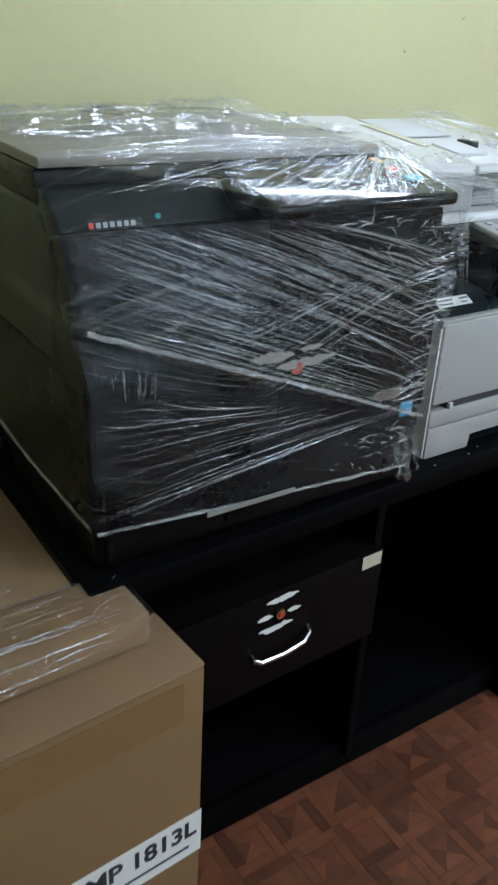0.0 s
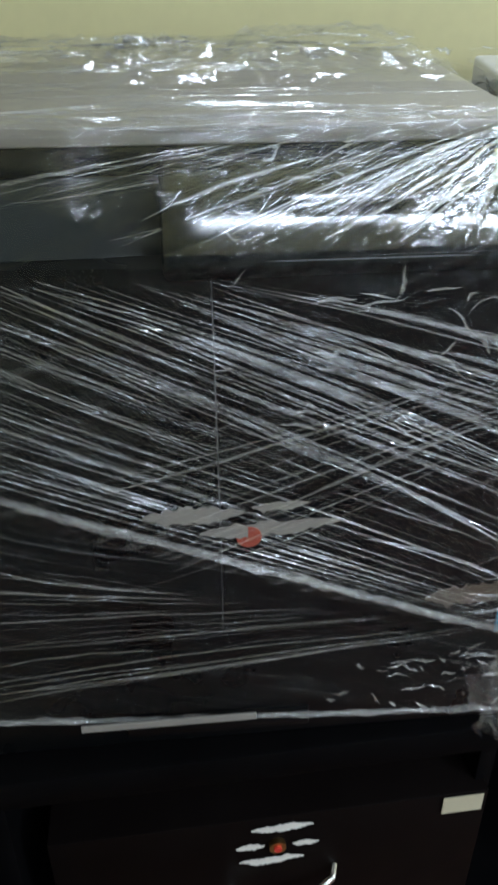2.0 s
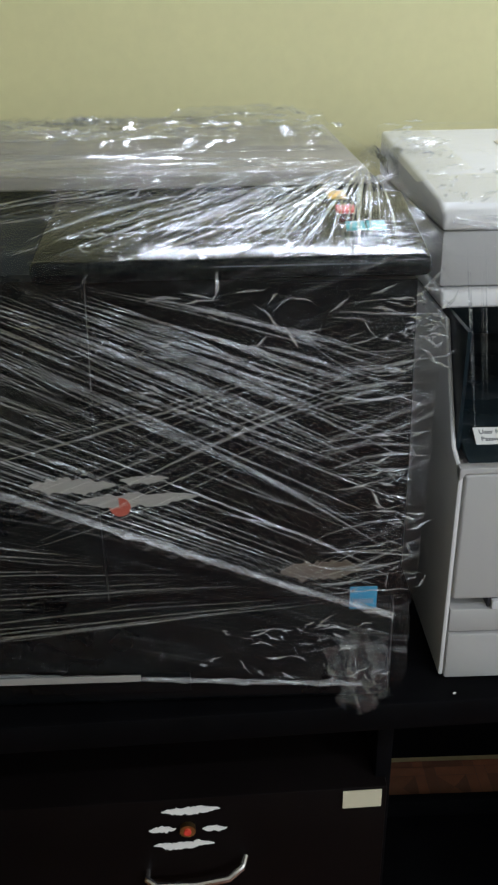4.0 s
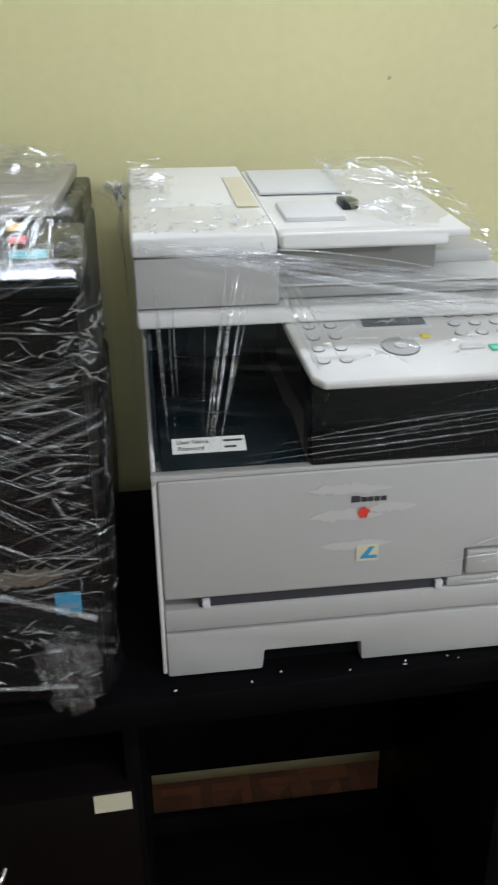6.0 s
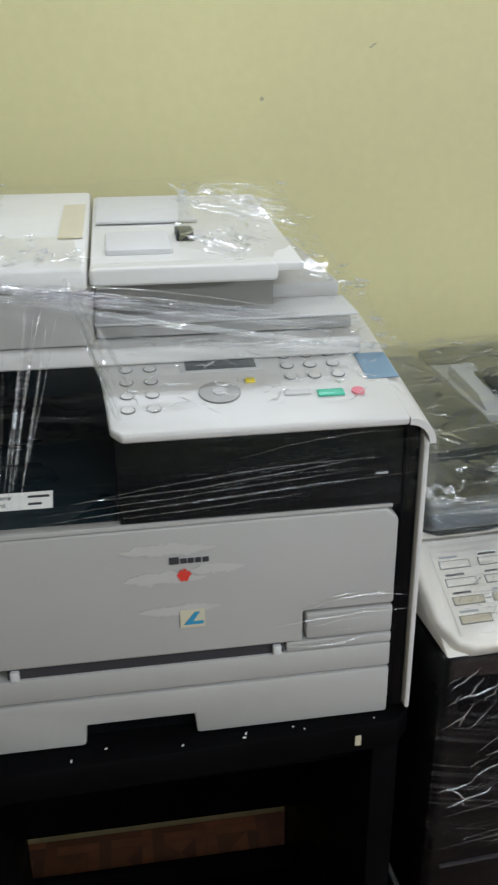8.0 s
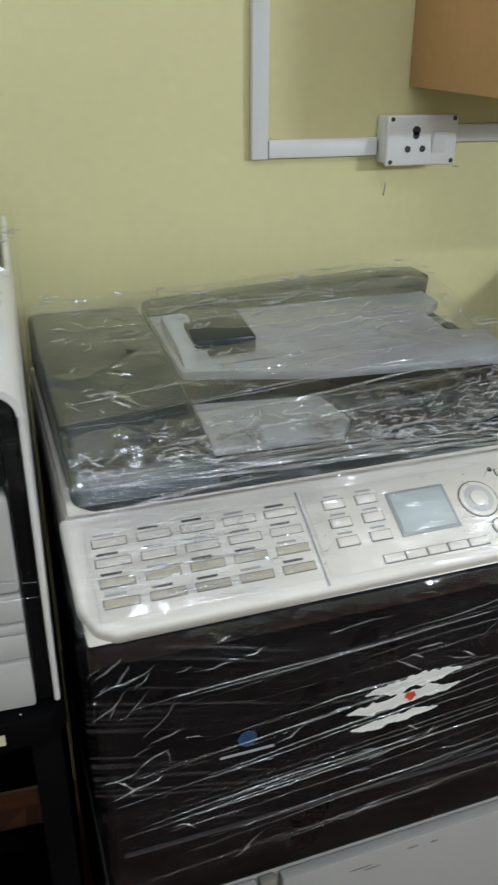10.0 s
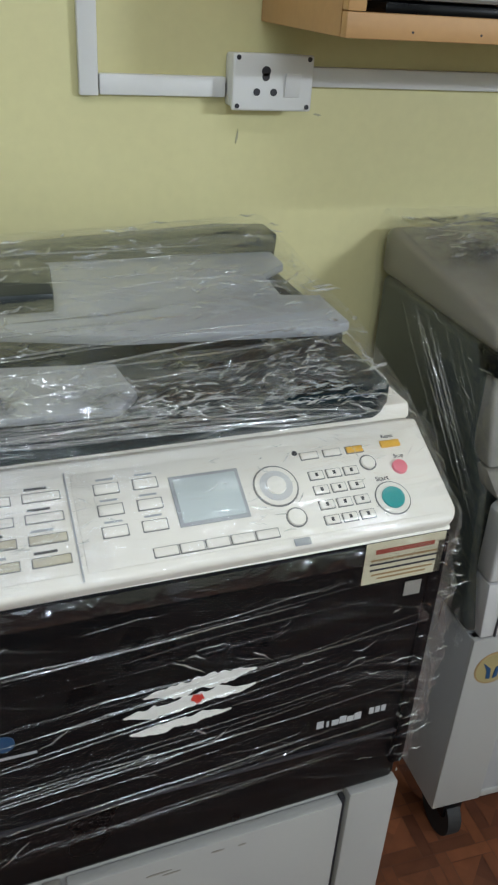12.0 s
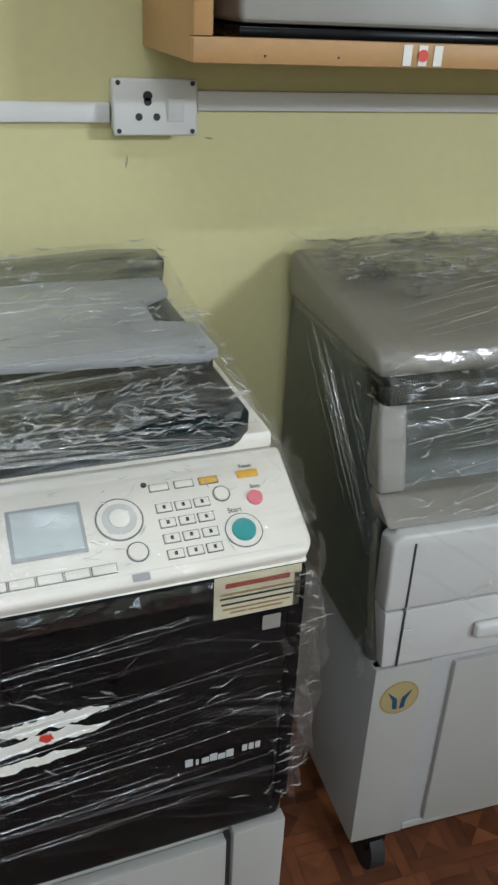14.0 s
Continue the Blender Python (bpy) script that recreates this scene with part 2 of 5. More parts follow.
PALEBLUE = material("pale_blue_print", (0.15, 0.27, 0.38), 0.4)
SCUFF = material("scuffed_paint", (0.40, 0.38, 0.24), 0.6)
PVC = material("white_pvc", (0.70, 0.70, 0.68), 0.35, vary=0.02, wear=0.05)
PINE = material("pine_wood", (0.47, 0.265, 0.105), 0.5, vary=0.15, scale=5, fine=90, bump=0.15)
SILVER = material("silver_print", (0.46, 0.47, 0.48), 0.35)
BRNTAPE = material("brown_tape_remains", (0.11, 0.085, 0.06), 0.5, vary=0.15)
STRIPW = material("dull_white_tape", (0.475, 0.465, 0.44), 0.4, vary=0.03)
CORK = material("light_tan_tray", (0.55, 0.50, 0.36), 0.5)
PRINT = material("brown_print", (0.30, 0.20, 0.09), 0.6)
DKRED = material("dark_red_print", (0.30, 0.05, 0.03), 0.6)
GOLD = material("gold_print", (0.33, 0.27, 0.12), 0.45)
DKBLUE = material("dark_blue_print", (0.012, 0.06, 0.14), 0.4)
STONE = material("warm_grey_plastic", (0.26, 0.25, 0.225), 0.42, vary=0.05)
KEYRIM = material("key_outline", (0.16, 0.16, 0.155), 0.5)
RUBBER = material("black_rubber", (0.015, 0.015, 0.015), 0.7)
FILM_A = film_material("stretch_film_falling", -22, 0.003, 0.10, 230, 1.6, 0.0, 0.45)
FILM_B = film_material("stretch_film_rising", 16, 0.002, 0.07, 230, 1.6, 5.0, 0.30)
FILM_F = film_material("stretch_film_tight", 15, 0.0015, 0.05, 210, 1.4, 6.0, 0.10, 0.045)
FILM_C = film_material("stretch_film_level", -4, 0.002, 0.03, 200, 1.6, 9.0, 0.16)
BUNCH = film_material("bunched_stretch_film", 30, 0.025, 0.08, 120, 30.0, 25.0, 0.8, 0.12)
FILM_E = film_material("stretch_film_loose", 38, 0.004, 0.05, 160, 2.0, 29.0)
FILM_H = film_material("stretch_film_hazy", 3, 0.012, 0.10, 150, 3.5, 37.0, 1.2)
# Crease threads, whitened in the colour like highlights along the folds.
CREASE = film_material("stretch_film_crease", 0, 0.030, 0.27, 200, 9.0, 17.0, 3.0, 0.32)
# Milky white for strokes that draw the film's sparkle as geometry.
GLINT = film_material("painted_film_glint", 0, 0.09, 0.36, 200, 40.0, 33.0, 3.0, 0.5)
PULLED = facet_film("pulled_stretch_film", 0.07, 0.24, 0.0, 0.0, 0.2, 0.05)
CRINKLE = facet_film("crinkled_stretch_film", 0.07, 1.3, 0.0, 0.010, 0.2, 0.25)
ROPE = film_material("gathered_stretch_film", 0, 0.13, 0.40, 300, 60.0, 21.0, 2.2, 0.22)


# ---- building helpers ----
def box_bm(x0, x1, y0, y1, z0, z1, bevel=0.0, seg=2, bm=None):
    bm = bm or bmesh.new()
    vs = bmesh.ops.create_cube(bm, size=1)["verts"]
    for v in vs:
        v.co = Vector(((x0 + x1) / 2 + v.co.x * (x1 - x0), (y0 + y1) / 2 + v.co.y * (y1 - y0), (z0 + z1) / 2 + v.co.z * (z1 - z0)))
    if bevel:
        es = list({e for v in vs for e in v.link_edges})
        bmesh.ops.bevel(bm, geom=es, offset=bevel, segments=seg, profile=0.5, affect="EDGES")
    return bm


def prism_bm(axis, poly, a, b, bevel=0.0, seg=2, bm=None):
    """A polygon pulled along an axis from a to b. poly: (y, z) for x, (x, z) for y, (x, y) for z."""
    bm = bm or bmesh.new()
    put = {"x": lambda p, q, d: (d, p, q), "y": lambda p, q, d: (p, d, q), "z": lambda p, q, d: (p, q, d)}[axis]
    lo = [bm.verts.new(put(p, q, a)) for p, q in poly]
    hi = [bm.verts.new(put(p, q, b)) for p, q in poly]
    n = len(poly)
    fs = [bm.faces.new(lo), bm.faces.new(hi[::-1])]
    fs += [bm.faces.new((lo[i], hi[i], hi[(i + 1) % n], lo[(i + 1) % n])) for i in range(n)]
    bmesh.ops.recalc_face_normals(bm, faces=fs)
    if bevel:
        es = [e for e in {e for f in fs for e in f.edges} if e.calc_face_angle(0) > 0.5]
        bmesh.ops.bevel(bm, geom=es, offset=bevel, segments=seg, profile=0.5, affect="EDGES")
    return bm


def disc_bm(m, r, depth, r2=None, seg=24, bm=None):
    """A short cylinder or cone standing on the pose m, along its z."""
    bm = bm or bmesh.new()
    bmesh.ops.create_cone(bm, cap_ends=True, segments=seg, radius1=r, radius2=r if r2 is None else r2, depth=depth, matrix=m @ pose(0, 0, depth / 2))
    return bm


def slab_bm(m, w, h, t, bevel=0.0, bm=None):
    """A small plate of width w, height h and thickness t lying on the pose m (its x and y)."""
    bm = bm or bmesh.new()
    own = box_bm(-w / 2, w / 2, -h / 2, h / 2, 0, t, bevel)
    own.transform(m)
    me = bpy.data.meshes.new("own")
    own.to_mesh(me)
    own.free()
    bm.from_mesh(me)
    bpy.data.meshes.remove(me)
    return bm


def mesh_of(name, bm, mat, at=(0, 0, 0), smooth=True):
    bm.transform(Matrix.Translation(-Vector(at)))
    me = bpy.data.meshes.new(name)
    bm.normal_update()
    bm.to_mesh(me)
    bm.free()
    me.materials.append(mat)
    if smooth:
        me.shade_smooth()
        me.set_sharp_from_angle(angle=radians(32))
    return me


def thing(name, at, label, category, group="", kind=""):
    ob = new(name)
    ob.location = at
    ob.empty_display_size = 0.05
    return tagged(ob, label, category, group, kind)


def base_of(ob):
    while ob.parent:
        ob = ob.parent
    return Vector(ob.location)


def part(name, bm, mat, parent, label="", smooth=True):
    """One mesh, given in the room's coordinates, as a part of a thing or of a part."""
    ob = new(name, mesh_of(name, bm, mat, base_of(parent), smooth))
    ob.parent = parent
    return tagged(ob, label)


def solo(name, bm, mat, at, label, category, group="", kind="", smooth=True):
    ob = new(name, mesh_of(name, bm, mat, at, smooth))
    ob.location = at
    return tagged(ob, label, category, group, kind)


def words(name, text, m, size, mat, parent, label="", bold=0.0):
    """Printed words lying on the pose m."""
    cu = bpy.data.curves.new(name, "FONT")
    cu.body, cu.size, cu.align_x, cu.align_y, cu.extrude, cu.offset = text, size, "CENTER", "CENTER", 0.0002, bold
    tmp = bpy.data.objects.new(name, cu)
    me = bpy.data.meshes.new_from_object(tmp)
    bpy.data.objects.remove(tmp)
    bm = bmesh.new()
    bm.from_mesh(me)
    bpy.data.meshes.remove(me)
    bm.transform(m)
    return part(name, bm, mat, parent, label, smooth=False)


def tube_bm(points, r, sides=8, bm=None, taper=False):
    """A round bar along a line of points."""
    bm = bm or bmesh.new()
    pts = [Vector(p) for p in points]
    rings = []
    for k, p in enumerate(pts):
        d = (pts[min(k + 1, len(pts) - 1)] - pts[max(k - 1, 0)]).normalized()
        s = d.cross(Vector((0, 0, 1)) if abs(d.z) < 0.95 else Vector((1, 0, 0))).normalized()
        u = d.cross(s)
        f = k / (len(pts) - 1)
        q = r * (max(0.15, math.sin(math.pi * f)) if taper else 1)
        rings.append([bm.verts.new(p + (s * math.cos(6.2832 * j / sides) + u * math.sin(6.2832 * j / sides)) * q) for j in range(sides)])
    for a, b in zip(rings, rings[1:]):
        for j in range(sides):
            bm.faces.new((a[j], a[(j + 1) % sides], b[(j + 1) % sides], b[j]))
    bm.faces.new(rings[0][::-1])
    bm.faces.new(rings[-1])
    return bm


def creases_bm(patches, seed):
    """Pulled creases of a film sheet. patches: four corners (a line runs from the first side, a to d, to the second, b to c), count, thickness and shortest length."""
    rnd = random.Random(seed)
    bm = bmesh.new()
    for a, b, c, d, count, r, least in patches:
        a, b, c, d = (Vector(p) for p in (a, b, c, d))
        out = (b - a).cross(d - a).normalized()
        out = out if out.y < 0 else -out
        for _ in range(count):
            v = rnd.random()
            v2 = min(1, max(0, v + rnd.gauss(0, 0.05)))
            ln = rnd.uniform(least, 1)
            u0 = rnd.uniform(0, 1 - ln)
            bow, rr = rnd.gauss(0, 0.005), 0.62 * r * rnd.uniform(0.4, 1.75) ** 2.2
            line = []
            for k in range(9):
                f = k / 8
                u = u0 + ln * f
                w = v + (v2 - v) * u
                line.append(a.lerp(d, w).lerp(b.lerp(c, w), u) + out * (0.001 + 0.002 * rnd.random()) + Vector((0, 0, bow * math.sin(math.pi * f))))
            tube_bm(line, rr, 4, bm, True)
    return bm


def pulled_bm(patches, seed, gap=0.006, amp=0.0022):
    """Film pulled into long narrow folds, each a run of flat facets. patches as for creases_bm."""
    rnd = random.Random(seed + 500)
    verts, faces = [], []
    for q, patch in enumerate(patches):
        a, b, c, d = (Vector(p) for p in patch[:4])
        out = (b - a).cross(d - a).normalized()
        out = out if out.y - out.z < 0 else -out
        wide, length = max((d - a).length, (c - b).length), ((b - a).length + (c - d).length) / 2
        n, m = max(6, int(wide / gap)), max(4, int(length / 0.035))
        k0 = len(verts)
        side = [rnd.random() ** 2 for _ in range(n + 1)]
        jit = [rnd.uniform(-0.42, 0.42) for _ in range(n + 1)]
        for i in range(m + 1):
            u = i / m
            for j in range(n + 1):
                w = (j + jit[j] + 1.6 * noise.noise(Vector((u * 2.2, j * 0.11, seed + q * 9.7)))) / n
                w = min(1.0, max(0.0, w))
                where = min(1.0, max(0.05, 0.55 + 1.5 * noise.noise(Vector((u * 2.5 + 5 * q, w * wide * 16, seed * 1.7)))))
                h = amp * where * (side[j] + 0.5 * abs(noise.noise(Vector((u * length * 14, j * 0.9, q + seed)))))
                p = a.lerp(d, w).lerp(b.lerp(c, w), u) + out * (0.0015 + h)
                verts.append(p)
        for i in range(m):
            for j in range(n):
                k = k0 + i * (n + 1) + j
                faces.append((k, k + n + 1, k + n + 2, k + 1))
    bm = bmesh.new()
    vs = [bm.verts.new(p) for p in verts]
    for f in faces:
        bm.faces.new([vs[k] for k in f])
    return bm


def creases(patches, seed, parent):
    """Pulled film: folded facets over the densest patches, and a few gathered threads along them."""
    wide = [p for p in patches if p[4] >= 30]
    if wide:
        tagged(part("pulled_film", pulled_bm(wide, seed), PULLED, parent, "taut clear film in long folds", smooth=False), kind="stuff")
    tagged(part("creased_film", creases_bm(patches, seed), CREASE, parent, "pulled film creases"), kind="stuff")


def crinkle_bm(patches, seed):
    """Crumpled film of many small facets. patches: four corners, cell, depth of the crumples, height of the bulge."""
    rnd = random.Random(seed + 900)
    bm = bmesh.new()
    for q, (a, b, c, d, cell, amp, tent) in enumerate(patches):
        a, b, c, d = (Vector(p) for p in (a, b, c, d))
        out = (b - a).cross(d - a).normalized()
        out = out if out.y - out.z < 0 else -out
        n, m = max(3, int((b - a).length / cell)), max(3, int((d - a).length / cell))
        grid = []
        for i in range(n + 1):
            row = []
            for j in range(m + 1):
                edge = i in (0, n) or j in (0, m)
                u = (i + (0 if edge else rnd.uniform(-0.45, 0.45))) / n
                v = (j + (0 if edge else rnd.uniform(-0.45, 0.45))) / m
                p = a.lerp(b, u).lerp(d.lerp(c, u), v)
                where = min(1.0, max(0.1, 0.5 + 1.6 * noise.noise(p * 11 + Vector((seed, q, 0)))))
                dome = (16 * u * (1 - u) * v * (1 - v)) ** 0.5
                h = 0.002 + (0 if edge else amp * where * rnd.random() ** 1.5) + tent * dome * (0.7 + 0.6 * noise.noise(p * 9 + Vector((0, seed, q))))
                row.append(bm.verts.new(p + out * h))
            grid.append(row)
        for r1, r2 in zip(grid, grid[1:]):
            for j in range(m):
                e, f, g, h = r1[j], r2[j], r2[j + 1], r1[j + 1]
                for tri in (((e, f, g), (e, g, h)) if rnd.random() < 0.5 else ((e, f, h), (f, g, h))):
                    bm.faces.new(tri)
    return bm


def crinkles(patches, seed, parent):
    tagged(part("crumpled_film", crinkle_bm(patches, seed), CRINKLE, parent, "crumpled clear film", smooth=False), kind="stuff")


def wrinkles_bm(patches, seed):
    """Short pale strokes that stand for glints on the wrinkles of a film sheet. patches: four corners, count, length,
    thickness.
    """
    rnd = random.Random(seed)
    bm = bmesh.new()
    for a, b, c, d, count, size, r in patches:
        a, b, c, d = (Vector(p) for p in (a, b, c, d))
        ex, ey = (b - a).normalized(), (d - a).normalized()
        nrm = ex.cross(ey).normalized()
        nrm = nrm if nrm.y - nrm.z < 0 else -nrm
        done = 0
        while done < count:
            u, v = rnd.random(), rnd.random()
            p = a.lerp(b, u).lerp(d.lerp(c, u), v)
            if noise.noise(p * 14 + Vector((seed, 0, 0))) < rnd.uniform(-0.5, 0.35):
                continue
            done += 1
            ang = rnd.gauss(0, 0.38)
            ln = size * rnd.uniform(0.3, 1.4)
            line = []
            for k in range(6):
                line.append(p + nrm * rnd.uniform(0.001, 0.004))
                p = p + (ex * math.cos(ang) + ey * math.sin(ang)) * ln / 5
                ang += rnd.gauss(0, 0.22)
            tube_bm(line, r * rnd.uniform(0.5, 2.2), 4, bm, True)
    return bm


def wrinkles(patches, seed, parent):
    tagged(part("crinkled_film", wrinkles_bm(patches, seed), GLINT, parent, "short pale strokes standing for glints on film wrinkles"), kind="stuff")


def loft_bm(x0, left, x1, right, deep):
    """A front skin from one upright profile of (y, z) at x0 to another at x1, thickened backwards to y = deep."""
    bm = bmesh.new()
    rows = []
    for k in range(7):
        f = k / 6
        rows.append([bm.verts.new((x0 + (x1 - x0) * f, a[0] + (b[0] - a[0]) * f, a[1] + (b[1] - a[1]) * f)) for a, b in zip(left, right)])
    backs = [[bm.verts.new((v.co.x, deep, v.co.z)) for v in (row[0], row[-1])] for row in rows]
    n = len(left)
    for a, b, p, q in zip(rows, rows[1:], backs, backs[1:]):
        for j in range(n - 1):
            bm.faces.new((a[j], b[j], b[j + 1], a[j + 1]))
        bm.faces.new((a[0], p[0], q[0], b[0]))
        bm.faces.new((a[-1], b[-1], q[1], p[1]))
        bm.faces.new((p[0], p[1], q[1], q[0]))
    bm.faces.new(rows[0] + backs[0][::-1])
    bm.faces.new((rows[-1] + backs[-1][::-1])[::-1])
    bmesh.ops.recalc_face_normals(bm, faces=bm.faces[:])
    return bm


def sheet_bm(pieces, seed):
    """Loose crumpled flaps of film. pieces: root, tip, width."""
    bm = bmesh.new()
    for q, (a, b, w) in enumerate(pieces):
        a, b = Vector(a), Vector(b)
        d = b - a
        s = d.cross(Vector((0, 0, 1)))
        s = s.normalized() if s.length > 0.55 * d.length else Vector((0.85, 0.5, 0)).normalized()
        nrm = d.cross(s).normalized()
        rows = []
        for k in range(13):
            f = k / 12
            row = []
            for j in range(9):
                g = j / 8 - 0.5
                p = a + d * f + s * (w * g * (1 - 0.55 * f) + 0.12 * w * noise.noise(Vector((f * 4, q, seed))))
                h = noise.turbulence(Vector((f * 2.5 + q * 7, g * 3, seed)), 2, True) - 0.5
                row.append(bm.verts.new(p + nrm * h * w * 0.4 + d.normalized() * 0.2 * w * noise.noise(Vector((g * 7, q * 3, seed))) * f))
            rows.append(row)
        for r1, r2 in zip(rows, rows[1:]):
            for j in range(8):
                bm.faces.new((r1[j], r1[j + 1], r2[j + 1], r2[j]))
    return bm


def film_flaps(name, pieces, seed, parent, label):
    for k, piece in enumerate(pieces):
        part(name, sheet_bm([piece], seed + 3 * k), BUNCH, parent, label)


def hull_bm(points, cuts=(), step=0.022, lift=0.004, crease=0.006, angle=20, seed=0, loose=()):
    """Film pulled tight round a set of corners: their hull, cut by planes (point, normal: the side the normal points to goes), finely
    divided and pulled into slanting creases."""
    bm = bmesh.new()
    vs = [bm.verts.new(p) for p in points]
    bmesh.ops.convex_hull(bm, input=vs)
    bmesh.ops.delete(bm, geom=[v for v in bm.verts if not v.link_faces], context="VERTS")
    bm.normal_update()
    for point, normal in cuts:
        bmesh.ops.bisect_plane(bm, geom=bm.verts[:] + bm.edges[:] + bm.faces[:], plane_co=point, plane_no=normal, clear_outer=True)
    for _ in range(9):
        long = [e for e in bm.edges if e.calc_length() > step * 1.6]
        if not long:
            break
        bmesh.ops.subdivide_edges(bm, edges=long, cuts=1)
        bmesh.ops.triangulate(bm, faces=[f for f in bm.faces if len(f.verts) > 4])
    bmesh.ops.triangulate(bm, faces=bm.faces[:])
    bm.normal_update()
    ca, sa = math.cos(radians(angle)), math.sin(radians(angle))
    for v in bm.verts:
        p = v.co
        u, w = p.x * ca + p.z * sa, -p.x * sa + p.z * ca
        streak = noise.noise(Vector((u * 3 + seed, p.y * 6, w * 42)))
        crumple = noise.turbulence(Vector((p.x * 22, p.y * 22, p.z * 22 + seed)), 3, True)
        near = 0.0
        for c, r, a in loose:
            near = max(near, a * max(0.0, 1 - (p - Vector(c)).length / r) ** 0.6)
        sharp = 1 - abs(noise.noise(Vector((p.x * 34, p.y * 34, p.z * 34 + seed)))) * 2
        v.co = p + v.normal * (lift + crease * (0.5 * streak + 0.5) + 0.3 * crease * crumple + near * max(0.0, 0.6 * crumple + 0.5 * sharp))
    return bm


# ---- the room ----
WALL_Y = 1.515
X0, X1, Y0, H = -1.5, 4.2, -2.0, 2.75
solo("floor", box_bm(X0 - 0.1, X1 + 0.1, Y0 - 0.1, WALL_Y + 0.1, -0.12, -0.003), GROUT, (0, 0, 0), "red-brown printed vinyl floor with a woven parquet pattern", "floor", kind="structure")
solo("wall_north", box_bm(X0 - 0.1, X1 + 0.1, WALL_Y, WALL_Y + 0.12, -0.003, H), PAINT, (0, WALL_Y, 0), "smooth olive-yellow painted plaster wall", "wall", kind="structure")
solo("wall_south", box_bm(X0 - 0.1, X1 + 0.1, Y0 - 0.1, Y0, -0.003, H), BACK, (0, Y0, 0), "plain painted wall behind the walk", "wall", kind="structure")
solo("wall_west", box_bm(X0 - 0.1, X0, Y0, WALL_Y, -0.003, H), BACK, (X0, 0, 0), "plain painted side wall", "wall", kind="structure")
solo("wall_east", box_bm(X1, X1 + 0.1, Y0, WALL_Y, -0.003, H), BACK, (X1, 0, 0), "plain painted side wall", "wall", kind="structure")
solo("ceiling", box_bm(X0 - 0.1, X1 + 0.1, Y0 - 0.1, WALL_Y + 0.12, H, H + 0.1), CEIL, (0, 0, H), "plain pale painted ceiling", "ceiling", kind="structure")

# ---- black office desk ----
# The desk stands about three degrees out of line with the wall.
desk = thing("desk", (0.36, 0.91, 0), "black laminate office desk with one wide drawer, carrying two wrapped machines", "desk")
DT = 0.715


def desk_y(x):
    return 0.905 + 0.040 * (x - 0.40)


top = prism_bm("z", [(0.345, desk_y(0.345)), (1.360, desk_y(1.36)), (1.378, desk_y(1.36) + 0.02), (1.372, 1.42), (0.345, 1.40)], DT - 0.034, DT, 0.004)
part("tabletop", top, BLACKWOOD, desk)
part("side_panel", prism_bm("z", [(0.40, 0.955), (0.425, 0.956), (0.425, 1.41), (0.40, 1.41)], 0.0, DT - 0.035, 0.002), BLACKWOOD, desk)
part("side_panel", prism_bm("z", [(1.341, 0.962), (1.370, 0.963), (1.370, 1.42), (1.341, 1.42)], 0.0, DT - 0.035, 0.002), BLACKWOOD, desk)
part("divider_panel", prism_bm("z", [(0.893, 0.985), (0.911, 0.986), (0.911, 1.30), (0.893, 1.30)], 0.05, DT - 0.035, 0.002), BLACKWOOD, desk)
part("apron", prism_bm("z", [(0.426, 0.985), (1.340, 1.005), (1.340, 1.025), (0.426, 1.005)], 0.615, DT - 0.035, 0.002), BLACKWOOD, desk)
part("back_panel", box_bm(0.426, 1.340, 1.33, 1.348, 0.207, DT - 0.035, 0.002), BLACKWOOD, desk)
part("back_rail", box_bm(0.426, 1.340, 1.33, 1.348, 0.0, 0.102, 0.002), BLACKWOOD, desk)
part("plinth", box_bm(0.426, 1.340, 1.0, 1.018, 0.0, 0.07, 0.002), BLACKWOOD, desk)
part("bottom_board", box_bm(0.426, 1.340, 1.019, 1.329, 0.052, 0.068, 0.001), BLACKWOOD, desk)
drawer = part("drawer", prism_bm("z", [(0.455, 0.955), (0.905, 0.972), (0.905, 1.30), (0.455, 1.30)], 0.365, 0.552, 0.003), BROWNWOOD, desk, "dark brown drawer front with torn sticker strips")


def on_drawer(x, z, out=0.0015):
    return pose(x, 0.955 + (x - 0.455) * 0.0378 - out, z, 90, 0, 2.2)


lock = part("lock", disc_bm(on_drawer(0.683, 0.508, 0), 0.0088, 0.006), BRASS, drawer, "round brass key lock")
part("lock_core", disc_bm(on_drawer(0.683, 0.508, 0.004), 0.0042, 0.004), RED, drawer, "red worn lock core")
grip = [(0.634, 0.963, 0.440), (0.634, 0.953, 0.438), (0.645, 0.947, 0.435), (0.690, 0.946, 0.436), (0.727, 0.948, 0.442), (0.742, 0.955, 0.450), (0.746, 0.967, 0.455)]
handle = tube_bm([Vector(a).lerp(Vector(b), k / 4) for a, b in zip(grip, grip[1:]) for k in range(4)] + [Vector(grip[-1])], 0.0042, 10)
part("handle", handle, CHROME, drawer, "curved chrome pull handle")


